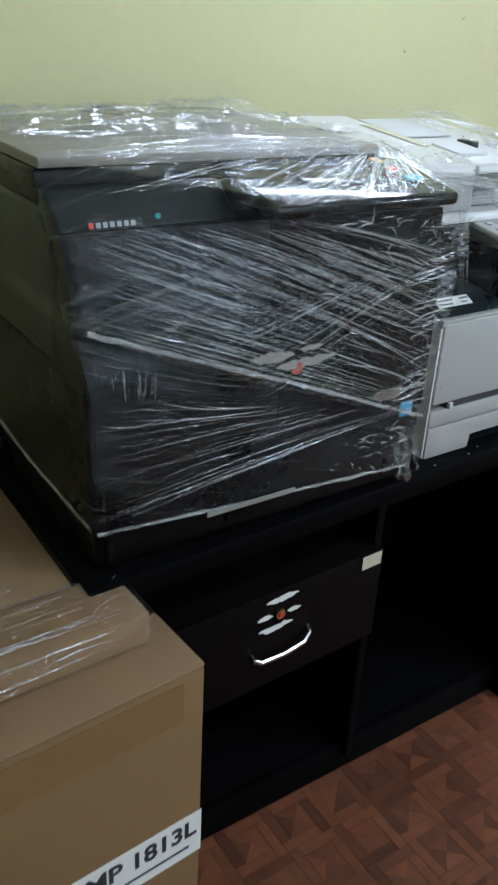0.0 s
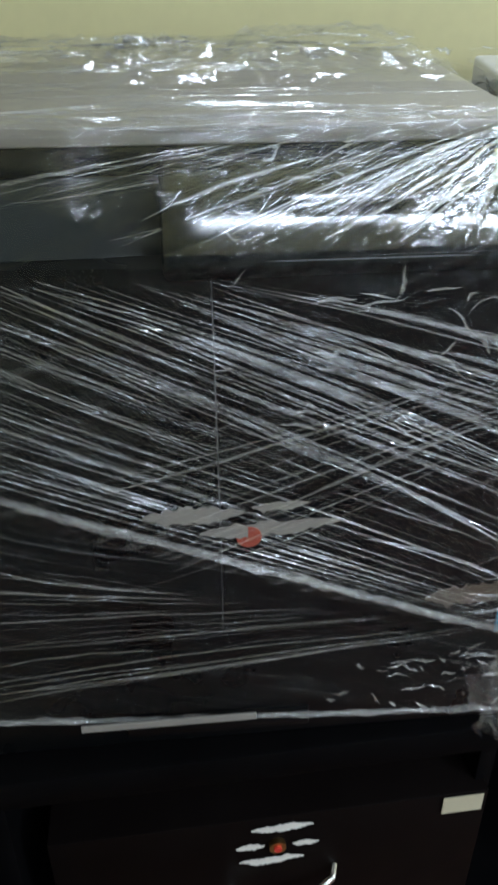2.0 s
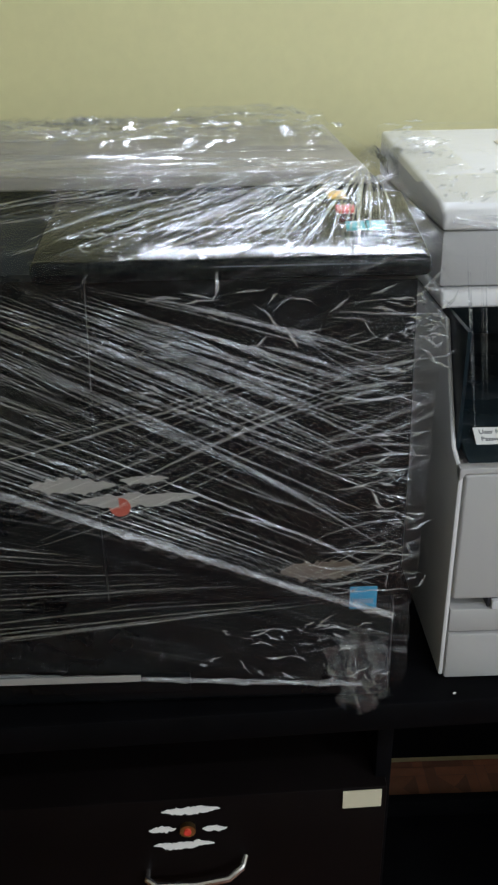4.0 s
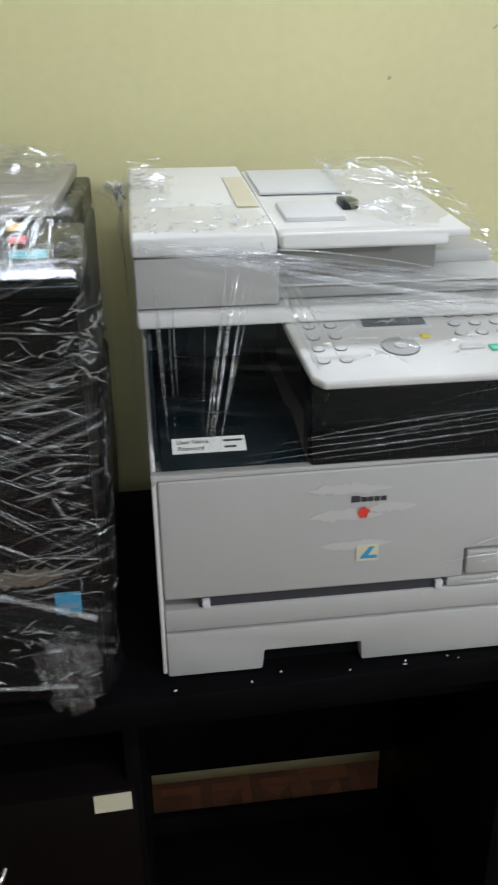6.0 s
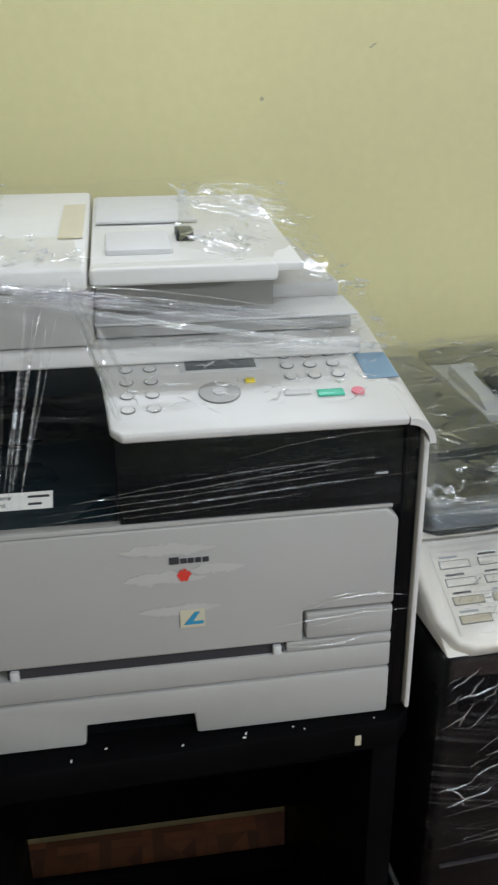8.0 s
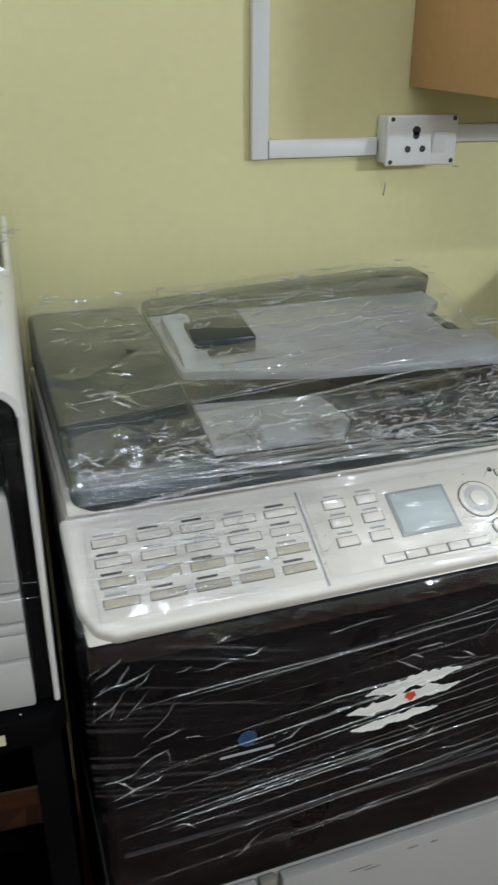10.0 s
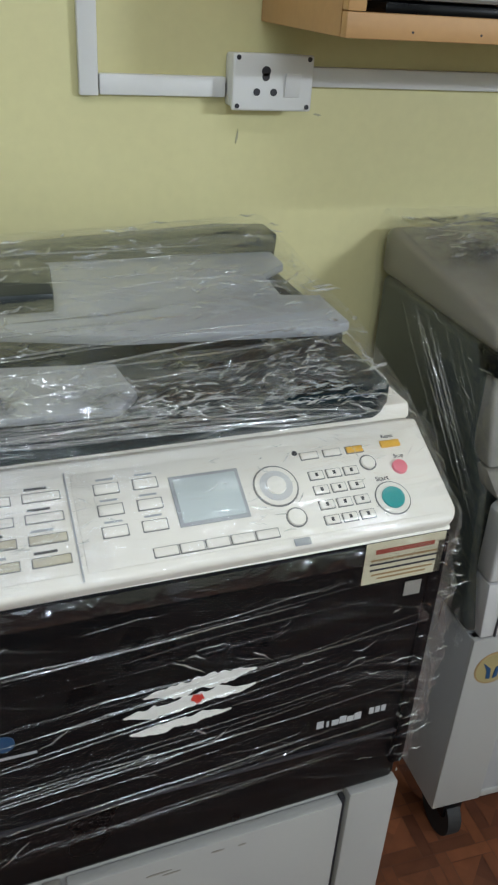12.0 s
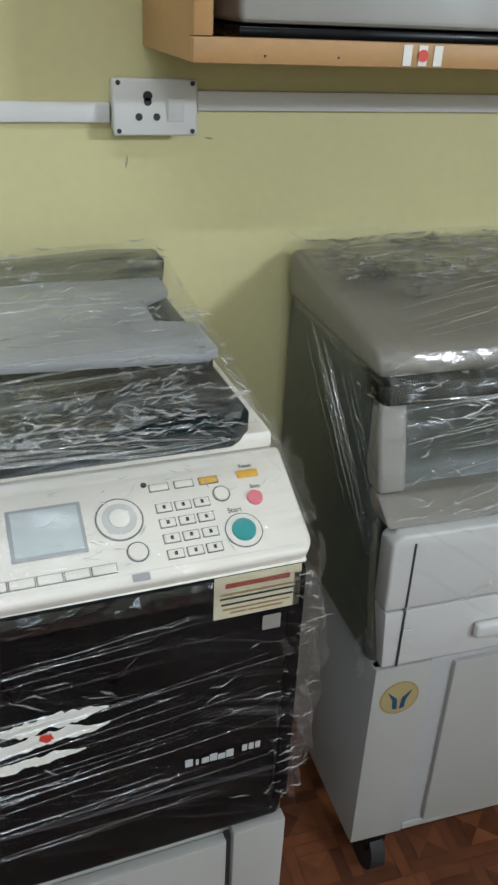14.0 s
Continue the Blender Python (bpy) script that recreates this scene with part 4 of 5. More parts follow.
# control panel: a tilted white plate
pan = part("control_panel", prism_bm("z", [(1.105, 0.940), (1.350, 0.9405), (1.351, 0.956), (1.351, 1.16), (1.09, 1.16), (1.088, 1.06), (1.096, 0.952)], -0.005, 0.004, 0.003, 3), WHITE2, pr, "white tilted control panel with many keys")
PT = Matrix.Translation((0, 0.95, 1.042)) @ pose(0, 0, 0, 11, 0, 0) @ Matrix.Translation((0, -0.95, 0))
for v in pan.data.vertices:
    v.co = PT @ (v.co + base_of(pan)) - base_of(pan)


# the panel's rounded shoulder, running down into the side
arc = [(1.350 + r * math.cos(radians(a)), 1.020 + r * math.sin(radians(a))) for r, run in ((0.0245, range(0, 91, 10)), (0.0185, range(90, -1, -10))) for a in run]
shoulder = prism_bm("y", arc, 0.940, 1.16)
for v in shoulder.verts:
    v.co.z += 0.194 * (v.co.y - 0.95)
part("panel_shoulder", shoulder, WHITE2, pr, "rounded white shoulder of the panel")


def on_pr(x, y):
    return PT @ pose(x, y, 0.0042)


part("display", slab_bm(on_pr(1.200, 1.062), 0.066, 0.036, 0.001, 0.0004), LCDD, pan, "grey display")
part("display_frame", slab_bm(on_pr(1.200, 1.062) @ pose(0, 0, -0.0012), 0.078, 0.044, 0.0014, 0.0005), GREYW, pan)
ring = disc_bm(on_pr(1.193, 1.000), 0.018, 0.0012)
part("ring_rim", disc_bm(on_pr(1.193, 1.000), 0.0188, 0.0008), KEYRIM, pan)
part("navigation_ring", ring, WHITE, pan)
part("button", disc_bm(on_pr(1.193, 1.000), 0.006, 0.0024), GREYW, pan)
part("button", slab_bm(on_pr(1.291, 0.988), 0.024, 0.011, 0.002, 0.0008), GREEN, pan, "green start key")
part("button", disc_bm(on_pr(1.316, 0.988), 0.006, 0.002), PINK, pan, "red stop key")
part("button", slab_bm(on_pr(1.223, 1.018), 0.009, 0.007, 0.002, 0.0006), YELLOW, pan, "small yellow key")
part("sticker", slab_bm(on_pr(1.346, 1.035), 0.030, 0.050, 0.0006), PALEBLUE, pan, "pale blue printed sticker", smooth=False)
for k in range(12):
    part("key_rim", disc_bm(on_pr(1.262 + 0.022 * (k % 3), 1.085 - 0.021 * (k // 3)), 0.0064, 0.0007, seg=14), KEYRIM, pan)
    part("button", disc_bm(on_pr(1.262 + 0.022 * (k % 3), 1.085 - 0.021 * (k // 3)), 0.0056, 0.0011, seg=14), WHITE2, pan)
for k in range(10):
    part("key_rim", disc_bm(on_pr(1.112 + 0.022 * (k % 2), 1.075 - 0.024 * (k // 2)), 0.0064, 0.0007, seg=14), KEYRIM, pan)
    part("button", disc_bm(on_pr(1.112 + 0.022 * (k % 2), 1.075 - 0.024 * (k // 2)), 0.0056, 0.0011, seg=14), WHITE2, pan)
part("button", slab_bm(on_pr(1.262, 0.992), 0.024, 0.008, 0.0018, 0.0008), GREYW, pan)
part("panel_slot", slab_bm(on_pr(1.23, 1.125), 0.23, 0.010, 0.0008), GREY, pan)
# scanner and document feeder
part("scanner_base", prism_bm("x", [(1.054, 1.068), (1.43, 1.068), (1.43, 1.084), (1.058, 1.084)], PX0 - 0.004, 1.338, 0.004, 3), WHITE2, pr, "white scanner housing in the brightened tone")
part("scanner_front", prism_bm("x", [(1.066, 1.0855), (1.43, 1.0855), (1.43, 1.136), (1.068, 1.136)], PX0 - 0.004, 1.085, 0.003), WHITE, pr)
part("feeder_cover", prism_bm("x", [(1.064, 1.1365), (1.40, 1.140), (1.40, 1.192), (1.085, 1.162), (1.066, 1.153)], PX0 - 0.006, 1.083, 0.0045, 3), WHITE2, pr, "white document feeder cover")
part("feeder_rail", prism_bm("x", [(1.062, 1.140), (1.10, 1.140), (1.10, 1.156), (1.066, 1.156)], 1.085, 1.259, 0.005, 3), WHITE2, pr)
part("paper_support", prism_bm("x", [(1.075, 1.146), (1.385, 1.176), (1.385, 1.186), (1.075, 1.154)], 1.086, 1.285, 0.002), WHITE2, pr, "white document tray")
part("scanner_top", prism_bm("x", [(1.088, 1.0855), (1.42, 1.0855), (1.42, 1.100), (1.092, 1.100)], 1.086, 1.337, 0.003), WHITE, pr)
part("lid_extension", prism_bm("x", [(1.137, 1.101), (1.40, 1.101), (1.40, 1.130), (1.137, 1.122)], 1.086, 1.336, 0.004), WHITE, pr)
part("lid_front", prism_bm("x", [(1.073, 1.101), (1.137, 1.101), (1.137, 1.108), (1.073, 1.104)], 1.086, 1.340, 0.002), GREYW, pr)
# Solid block whose grey stands for the shade in the feeder gap.
part("feeder_opening", box_bm(1.088, 1.262, 1.112, 1.13, 1.106, 1.142), STONE, pr)
part("feed_recess", turned(box_bm(1.09, 1.20, 1.24, 1.37, 0.0, 0.003, 0.001), Matrix.Translation((0, 1.24, 1.1722)) @ pose(0, 0, 0, 5.9, 0, 0) @ Matrix.Translation((0, -1.24, 0))), GREYW, pr)
part("paper_guide", prism_bm("x", [(1.12, 1.155), (1.19, 1.162), (1.19, 1.172), (1.12, 1.164)], 1.10, 1.165, 0.003), GREYW, pr, "grey sliding paper guide")
part("paper_guide_tab", box_bm(1.172, 1.190, 1.165, 1.20, 1.160, 1.174, 0.002), DGREY, pr)
part("cover_print", slab_bm(pose(1.066, 1.24, 1.1777, 5.4, 0, 0), 0.024, 0.16, 0.0006), CORK, pr, "faded tan instruction strip", smooth=False)
CP = [(PX0 - 0.008, 1.060, 1.10), (PX0 - 0.008, 1.062, 1.15), (PX0 - 0.008, 1.40, 1.195), (1.30, 1.40, 1.20), (1.345, 1.13, 1.128), (1.345, 1.068, 1.105), (1.378, 1.16, 1.09), (1.376, 0.948, 1.048),
      (1.098, 0.938, 1.046), (1.378, 1.43, 1.09), (PX0 - 0.004, 1.42, 1.05), (PX0 - 0.002, 0.972, 0.945), (1.376, 0.952, 0.93), (1.378, 1.43, 0.93)]
part("stretch_film", hull_bm(CP, [(Vector((1.1, 0.95, 0.952)), Vector((0, 0, -1)))], 0.011, 0.002, 0.004, -4, 6, [((1.25, 1.36, 1.19), 0.17, 0.014), ((0.94, 1.25, 1.17), 0.14, 0.012), ((1.25, 1.0, 1.06), 0.12, 0.005)]), FILM_C, pr, "clear stretch film over the upper half")
part("film_fold", film_rope([(0.945, 1.055, 1.148), (1.05, 1.035, 1.132), (1.16, 1.022, 1.112), (1.30, 1.04, 1.085), (1.365, 1.06, 1.072)], 0.004, 5), ROPE, pr, "taut gathered film fold")
part("film_fold", film_rope([(1.064, 1.055, 1.15), (1.082, 1.01, 1.10), (1.104, 0.955, 1.052)], 0.003, 6), ROPE, pr, "taut gathered film fold")
creases([
    ((0.956, 1.052, 1.130), (0.962, 0.985, 0.962), (1.015, 0.980, 0.962), (1.06, 1.050, 1.130), 16, 0.0009, 0.6),
    ((1.0, 0.955, 0.955), (1.374, 0.949, 0.985), (1.376, 0.944, 1.042), (1.10, 0.936, 1.015), 9, 0.0005, 0.4),
    ((1.20, 0.954, 0.795), (1.376, 0.953, 0.800), (1.376, 0.953, 0.880), (1.25, 0.954, 0.860), 10, 0.0007, 0.4),
    ((0.945, 1.050, 1.152), (1.34, 1.055, 1.085), (1.36, 1.06, 1.10), (0.945, 1.055, 1.158), 16, 0.0012, 0.4),
    ((1.062, 1.050, 1.150), (1.100, 0.952, 1.056), (1.13, 0.955, 1.056), (1.075, 1.050, 1.150), 9, 0.0011, 0.7),
    ((1.10, 1.05, 1.09), (1.35, 1.02, 1.075), (1.35, 1.06, 1.09), (1.12, 1.06, 1.10), 14, 0.0009, 0.2),
    ((1.18, 1.20, 1.188), (1.30, 1.10, 1.165), (1.32, 1.33, 1.195), (1.22, 1.38, 1.205), 18, 0.0012, 0.2)], 43, pr)
film_flaps("film_flap", [((0.945, 1.28, 1.166), (0.938, 1.27, 1.170), 0.12)], 9, pr, "loose crumpled film")
crinkles([((1.17, 1.10, 1.166), (1.33, 1.08, 1.135), (1.315, 1.39, 1.190), (1.19, 1.40, 1.192), 0.012, 0.010, 0.016),
    ((0.938, 1.065, 1.160), (1.08, 1.062, 1.156), (1.07, 1.15, 1.172), (0.938, 1.15, 1.172), 0.010, 0.003, 0.002),
    ((0.932, 1.15, 1.165), (0.985, 1.15, 1.177), (0.985, 1.40, 1.198), (0.932, 1.40, 1.185), 0.011, 0.010, 0.006),
    ((1.30, 1.06, 1.085), (1.378, 1.05, 1.072), (1.378, 1.25, 1.096), (1.33, 1.20, 1.12), 0.011, 0.007, 0.006)], 83, pr)
wrinkles([((1.17, 1.09, 1.165), (1.335, 1.07, 1.13), (1.315, 1.38, 1.20), (1.17, 1.39, 1.200), 110, 0.018, 0.0011),
    ((0.938, 1.065, 1.158), (1.08, 1.062, 1.156), (1.07, 1.15, 1.178), (0.938, 1.15, 1.176), 60, 0.010, 0.0007),
    ((0.936, 1.15, 1.176), (0.98, 1.15, 1.177), (0.98, 1.39, 1.202), (0.936, 1.39, 1.200), 40, 0.014, 0.0007),
    ((1.11, 0.955, 1.055), (1.365, 0.955, 1.055), (1.36, 1.07, 1.090), (1.11, 1.06, 1.092), 55, 0.020, 0.0007),
    ((1.30, 1.06, 1.085), (1.375, 1.05, 1.078), (1.378, 1.25, 1.10), (1.33, 1.20, 1.13), 22, 0.018, 0.0008)], 73, pr)


# ---- black copier on a white cabinet ----
cab = thing("white_cabinet", (1.7, 1.2, 0), "low white steel copier cabinet with plain doors", "cabinet")
BX0, BX1 = 1.398, 2.004
part("body", box_bm(BX0 + 0.004, BX1 - 0.002, 0.985, 1.46, 0.02, 0.412, 0.004), STEELW, cab)
# Added dark sheet: stands for the deep shade between desk and cabinet.
part("side_panel", box_bm(BX0 + 0.0015, BX0 + 0.0032, 0.99, 1.45, 0.025, 0.408), DGREY, cab, "dark sheet that paints the shade on the cabinet's left side")
part("foot_frame", box_bm(BX0 + 0.03, BX1 - 0.03, 1.0, 1.44, 0.0, 0.02), BLACK, cab)
part("door", box_bm(1.598, 1.929, 0.968, 0.984, 0.03, 0.398, 0.003), STEELW, cab)
part("door_pull", box_bm(1.572, 1.592, 0.972, 0.984, 0.03, 0.398, 0.002), TAUPE, cab)
part("door", box_bm(BX0 + 0.008, 1.568, 0.968, 0.984, 0.03, 0.398, 0.003), STEELW, cab)
part("end_strip", box_bm(1.936, BX1 - 0.002, 0.966, 0.984, 0.022, 0.412, 0.003), STEELW, cab)
part("door_gap", box_bm(1.9295, 1.9355, 0.975, 0.984, 0.03, 0.398), INK, cab)

bz = thing("wrapped_copier", (1.7, 1.2, 0.415), "black and cream office copier in clear film, on a white cabinet", "copier")
part("lower_body", prism_bm("x", [(0.972, 0.414), (1.46, 0.414), (1.46, 0.79), (0.966, 0.79)], BX0 + 0.004, BX1 - 0.006, 0.010, 3), BROWNB, bz, "brown-black front and body")
part("drawer_seam", box_bm(BX0 + 0.02, BX1 - 0.02, 0.9665, 0.97, 0.505, 0.508), INK, bz)
part("corner_trim", box_bm(BX1 - 0.022, BX1 - 0.004, 0.9645, 0.98, 0.45, 0.785, 0.004), BROWNB, bz)
part("upper_body", box_bm(BX0 + 0.004, BX1 - 0.004, 1.074, 1.46, 0.791, 0.86, 0.004), CREAMW, bz)
# sloping cream control panel
PA, PB = (0.962, 0.806), (1.072, 0.864)
BT = Matrix.Translation((0, PA[0], PA[1])) @ pose(0, 0, 0, math.degrees(math.atan2(PB[1] - PA[1], PB[0] - PA[0])), 0, 0)
PL = math.hypot(PB[0] - PA[0], PB[1] - PA[1])
bp = part("control_panel", turned(prism_bm("z", [(BX0 + 0.03, -0.004), (BX1 - 0.006, 0.0), (BX1 + 0.002, 0.012), (BX1 + 0.002, PL), (BX0 - 0.002, PL), (BX0, 0.03), (BX0 + 0.012, 0.004)], -0.022, 0.0, 0.006, 4), BT), CREAMW, bz, "cream tilted control panel full of keys")
part("panel_skirt", prism_bm("x", [(0.966, 0.79), (1.073, 0.79), (1.073, 0.842), (1.0, 0.812)], BX0 + 0.004, BX1 - 0.004, 0.002), CREAMW, bz)


def on_biz(x, d, up=0.0003):
    return BT @ pose(x, d, up)


def biz_key(x, d, w, h, mat, rise=0.003, soft=0.0012):
    part("key_rim", slab_bm(on_biz(x, d), w + 0.0018, h + 0.0018, 0.0014, 0.0004), KEYRIM, bp)
    part("button", slab_bm(on_biz(x, d), w, h, rise, soft), mat, bp)


part("panel_inset", slab_bm(on_biz(1.813, 0.058), 0.350, 0.098, 0.0008, 0.0003), CREAMW, bp, "pale grey key field")
part("panel_inset", slab_bm(on_biz(1.524, 0.058), 0.215, 0.096, 0.0008, 0.0003), CREAMW, bp, "pale grey key field")
part("display_frame", slab_bm(on_biz(1.760, 0.064), 0.068, 0.053, 0.0022, 0.0008), GREY, bp)
part("display", slab_bm(on_biz(1.760, 0.064, 0.0016), 0.061, 0.046, 0.0016, 0.0004), LCD, bp, "pale blue-grey display")
part("navigation_ring", disc_bm(on_biz(1.827, 0.065), 0.0215, 0.0022, 0.021), CREAMW, bp)
part("ring_rim", disc_bm(on_biz(1.827, 0.065), 0.0228, 0.0014), KEYRIM, bp)
part("ring_rim", disc_bm(on_biz(1.941, 0.033), 0.0187, 0.0014), KEYRIM, bp)
part("ring_rim", disc_bm(on_biz(1.837, 0.029), 0.0105, 0.0014), KEYRIM, bp)
part("ring_rim", disc_bm(on_biz(1.930, 0.076), 0.0090, 0.0014), KEYRIM, bp)
part("ring_line", disc_bm(on_biz(1.827, 0.065, 0.0022), 0.0165, 0.0006), GREYW, bp)
part("button", disc_bm(on_biz(1.827, 0.065), 0.0105, 0.0042, 0.0095), CREAMW, bp)
part("button_ring", disc_bm(on_biz(1.941, 0.033), 0.0175, 0.0020), CREAMW, bp)
part("button", disc_bm(on_biz(1.941, 0.033), 0.0125, 0.0042, 0.0115), TEAL, bp, "teal start button")
part("button", disc_bm(on_biz(1.962, 0.066), 0.0085, 0.0036, 0.0075), PINK, bp, "pink stop button")
part("button", slab_bm(on_biz(1.962, 0.094), 0.022, 0.008, 0.003, 0.001), AMBER, bp, "amber reset key")
part("button", disc_bm(on_biz(1.930, 0.076), 0.008, 0.003, 0.007), CREAMW, bp)
part("button", disc_bm(on_biz(1.837, 0.029), 0.0095, 0.003, 0.0085), CREAMW, bp)
for name, x, d, sz in (("Start", 1.938, 0.056, 0.0075), ("Stop", 1.966, 0.079, 0.006), ("Reset", 1.962, 0.1035, 0.006)):
    words("lettering", name, on_biz(x, d, 0.0012), sz, INK, bp)
for k in range(12):
    biz_key(1.871 + 0.0188 * (k % 3), 0.070 - 0.0165 * (k // 3), 0.0145, 0.0085, CREAMW)
    part("key_mark", slab_bm(on_biz(1.871 + 0.0188 * (k % 3), 0.070 - 0.0165 * (k // 3), 0.0032), 0.003, 0.004, 0.0002), INK, bp, smooth=False)
for k in range(3):
    biz_key(1.871 + 0.0250 * k, 0.093, 0.018, 0.007, CREAMW if k < 2 else AMBER)
for k in range(5):
    biz_key(1.708 + 0.0240 * k, 0.017, 0.0215, 0.0085, CREAMW, 0.003, 0.001)
for k in range(6):
    biz_key(1.668 + 0.036 * (k % 2), 0.044 + 0.022 * (k // 2), 0.022, 0.010, CREAMW, 0.003, 0.0014)
    part("key_mark", slab_bm(on_biz(1.668 + 0.036 * (k % 2), 0.054 + 0.022 * (k // 2)), 0.016, 0.002, 0.0011), GREY, bp, smooth=False)
for k in range(20):
    x, d = 1.438 + 0.043 * (k % 5), 0.026 + 0.021 * (k // 5)
    biz_key(x, d, 0.032, 0.008, CORK if k // 5 in (0, 1) else CREAMW, 0.0024, 0.001)
    part("key_mark", slab_bm(on_biz(x - 0.004, d + 0.009), 0.020, 0.0025, 0.0011), INK if k % 3 else GREY, bp, smooth=False)
part("panel_seam", slab_bm(on_biz(1.633, 0.056), 0.0015, 0.108, 0.0012), GREY, bp, smooth=False)
part("grey_tab", slab_bm(on_biz(1.835, 0.004), 0.016, 0.007, 0.0012), GREY, bp, smooth=False)
part("power_light", disc_bm(on_biz(1.857, 0.098), 0.003, 0.001), INK, bp)
# lid with document feeder
part("scanner_frame", prism_bm("x", [(1.073, 0.861), (1.45, 0.861), (1.45, 0.878), (1.078, 0.878)], BX0 + 0.006, BX1 - 0.004, 0.004), CREAMW, bz)
part("platen_lid", prism_bm("z", [(BX0 + 0.03, 1.062), (1.955, 1.068), (1.978, 1.085), (1.978, 1.44), (BX0 + 0.012, 1.44), (BX0 + 0.012, 1.08)], 0.868, 0.902, 0.006, 3), NAVY, bz, "blue-black document lid")
part("feeder_body", prism_bm("x", [(1.052, 0.880), (1.44, 0.880), (1.44, 0.955), (1.22, 0.945), (1.075, 0.918), (1.05, 0.900)], BX0 + 0.010, 1.552, 0.010, 3), DGREY, bz, "dark grey document feeder")
part("feeder_lip", prism_bm("x", [(1.044, 0.886), (1.085, 0.896), (1.085, 0.916), (1.05, 0.908)], BX0 + 0.014, 1.552, 0.006, 3), LIPG, bz, "glossy blue-grey feeder edge")
tray = part("document_tray", prism_bm("z", [(1.56, 1.235), (1.72, 1.195), (1.95, 1.175), (1.976, 1.185), (1.972, 1.26), (1.925, 1.27), (1.925, 1.33), (1.965, 1.36), (1.96, 1.445), (1.56, 1.445)], 0.918, 0.930, 0.003), GREY, bz, "grey document tray")
for v in tray.data.vertices:
    v.co.z += max(0.0, v.co.y + base_of(tray).y - 1.19) * 0.08
part("tray_back", prism_bm("y", [(1.56, 0.905), (1.966, 0.905), (1.972, 0.970), (1.90, 0.973), (1.56, 0.955)], 1.40, 1.455, 0.006), DGREY, bz)
part("feed_guide", prism_bm("x", [(1.23, 0.93), (1.36, 0.945), (1.36, 0.962), (1.27, 0.95)], 1.565, 1.60, 0.004), GREY, bz)
part("paper_guide", prism_bm("z", [(1.585, 1.26), (1.66, 1.26), (1.67, 1.36), (1.655, 1.385), (1.60, 1.385), (1.585, 1.36)], 0.936, 0.958, 0.004), DGREY, bz)
part("exit_plate", prism_bm("z", [(1.552, 1.075), (1.69, 1.07), (1.712, 1.10), (1.705, 1.17), (1.56, 1.19)], 0.903, 0.912, 0.003), GREY, bz, "grey paper exit plate")
part("tray_leg", box_bm(1.955, 1.972, 1.19, 1.42, 0.902, 0.92, 0.003), DGREY, bz)
# stickers
st = part("dealer_sticker", slab_bm(pose(1.9485, 0.9652, 0.766, 90, 0, 0), 0.089, 0.050, 0.0007), CREAM, bz, "cream dealer sticker with lines of print", smooth=False)
for z, w, h, mt in ((0.771, 0.066, 0.0055, DKRED), (0.761, 0.074, 0.0022, PRINT), (0.756, 0.076, 0.0022, INK), (0.749, 0.074, 0.0022, INK), (0.743, 0.070, 0.0020, PRINT), (0.738, 0.055, 0.0020, PRINT)):
    part("print_bar", slab_bm(pose(1.948, 0.9642, z + 0.009, 90, 0, 0), w, h, 0.0003), mt, st, smooth=False)
part("energy_sticker", slab_bm(pose(1.965, 0.9652, 0.725, 90, 0, 0), 0.019, 0.018, 0.0007), STONE, bz, "small dull white energy sticker", smooth=False)
for k in range(6):
    part("maker_mark", slab_bm(pose(1.881 + 0.0092 * k, 0.9665, 0.548 + (0.0015 if k in (0, 3, 5) else 0), 90, 0, 0), 0.0084 if k != 1 else 0.003, 0.0105 if k in (0, 3, 5) else 0.008, 0.0006, 0.0002), SILVER, bz, smooth=False)
for k in range(3):
    part("maker_mark", slab_bm(pose(1.944 + 0.0075 * k, 0.9665, 0.552, 90, 0, 0), 0.0058, 0.009, 0.0006, 0.0002), SILVER, bz, smooth=False)
part("blue_mark", disc_bm(pose(1.552, 0.9665, 0.633, 90, 0, 0), 0.010, 0.0008), DKBLUE, bz, "round blue maker's mark", smooth=False)
part("maker_mark", slab_bm(pose(1.552, 0.9665, 0.614, 90, 0, 0), 0.058, 0.003, 0.0006), GREY, bz, smooth=False)
for x, z, w, h, sd in ((1.742, 0.655, 0.115, 0.020, 31), (1.732, 0.634, 0.135, 0.020, 32), (1.722, 0.608, 0.105, 0.015, 33)):
    part("torn_paper_strip", torn_strip(pose(x, 0.9662, z, 90, 0, 0) @ pose(0, 0, 0, 0, 0, 4), w, h, sd), PAPER, bz, "torn white paper strip", smooth=False)
part("red_sticker", torn_strip(pose(1.738, 0.9652, 0.636, 90, 0, 0), 0.014, 0.013, 35), RED, bz, "torn red sticker", smooth=False)
BP = [(BX0, 0.968, 0.425), (BX1 + 0.004, 0.968, 0.425), (BX0, 1.455, 0.425), (BX1 + 0.004, 1.455, 0.425), (BX0 - 0.002, 0.960, 0.80), (BX1 + 0.004, 0.960, 0.80), (BX0 + 0.01, 1.044, 0.905), (BX1 - 0.004, 1.08, 0.873),
      (1.55, 1.044, 0.912), (BX0 + 0.012, 1.44, 0.958), (1.968, 1.458, 0.977), (1.975, 1.18, 0.932), (1.7, 1.07, 0.914), (1.4, 0.98, 0.815)]
part("stretch_film", hull_bm(BP, [(Vector((1.6, 1.0, 0.805)), Vector((0, 0, -1)))], 0.012, 0.002, 0.004, 4, 12, [((1.7, 1.08, 0.91), 0.2, 0.007), ((1.9, 1.12, 0.90), 0.14, 0.009), ((1.5, 1.4, 0.96), 0.2, 0.006)]), FILM_H, bz, "clear stretch film over the lid")
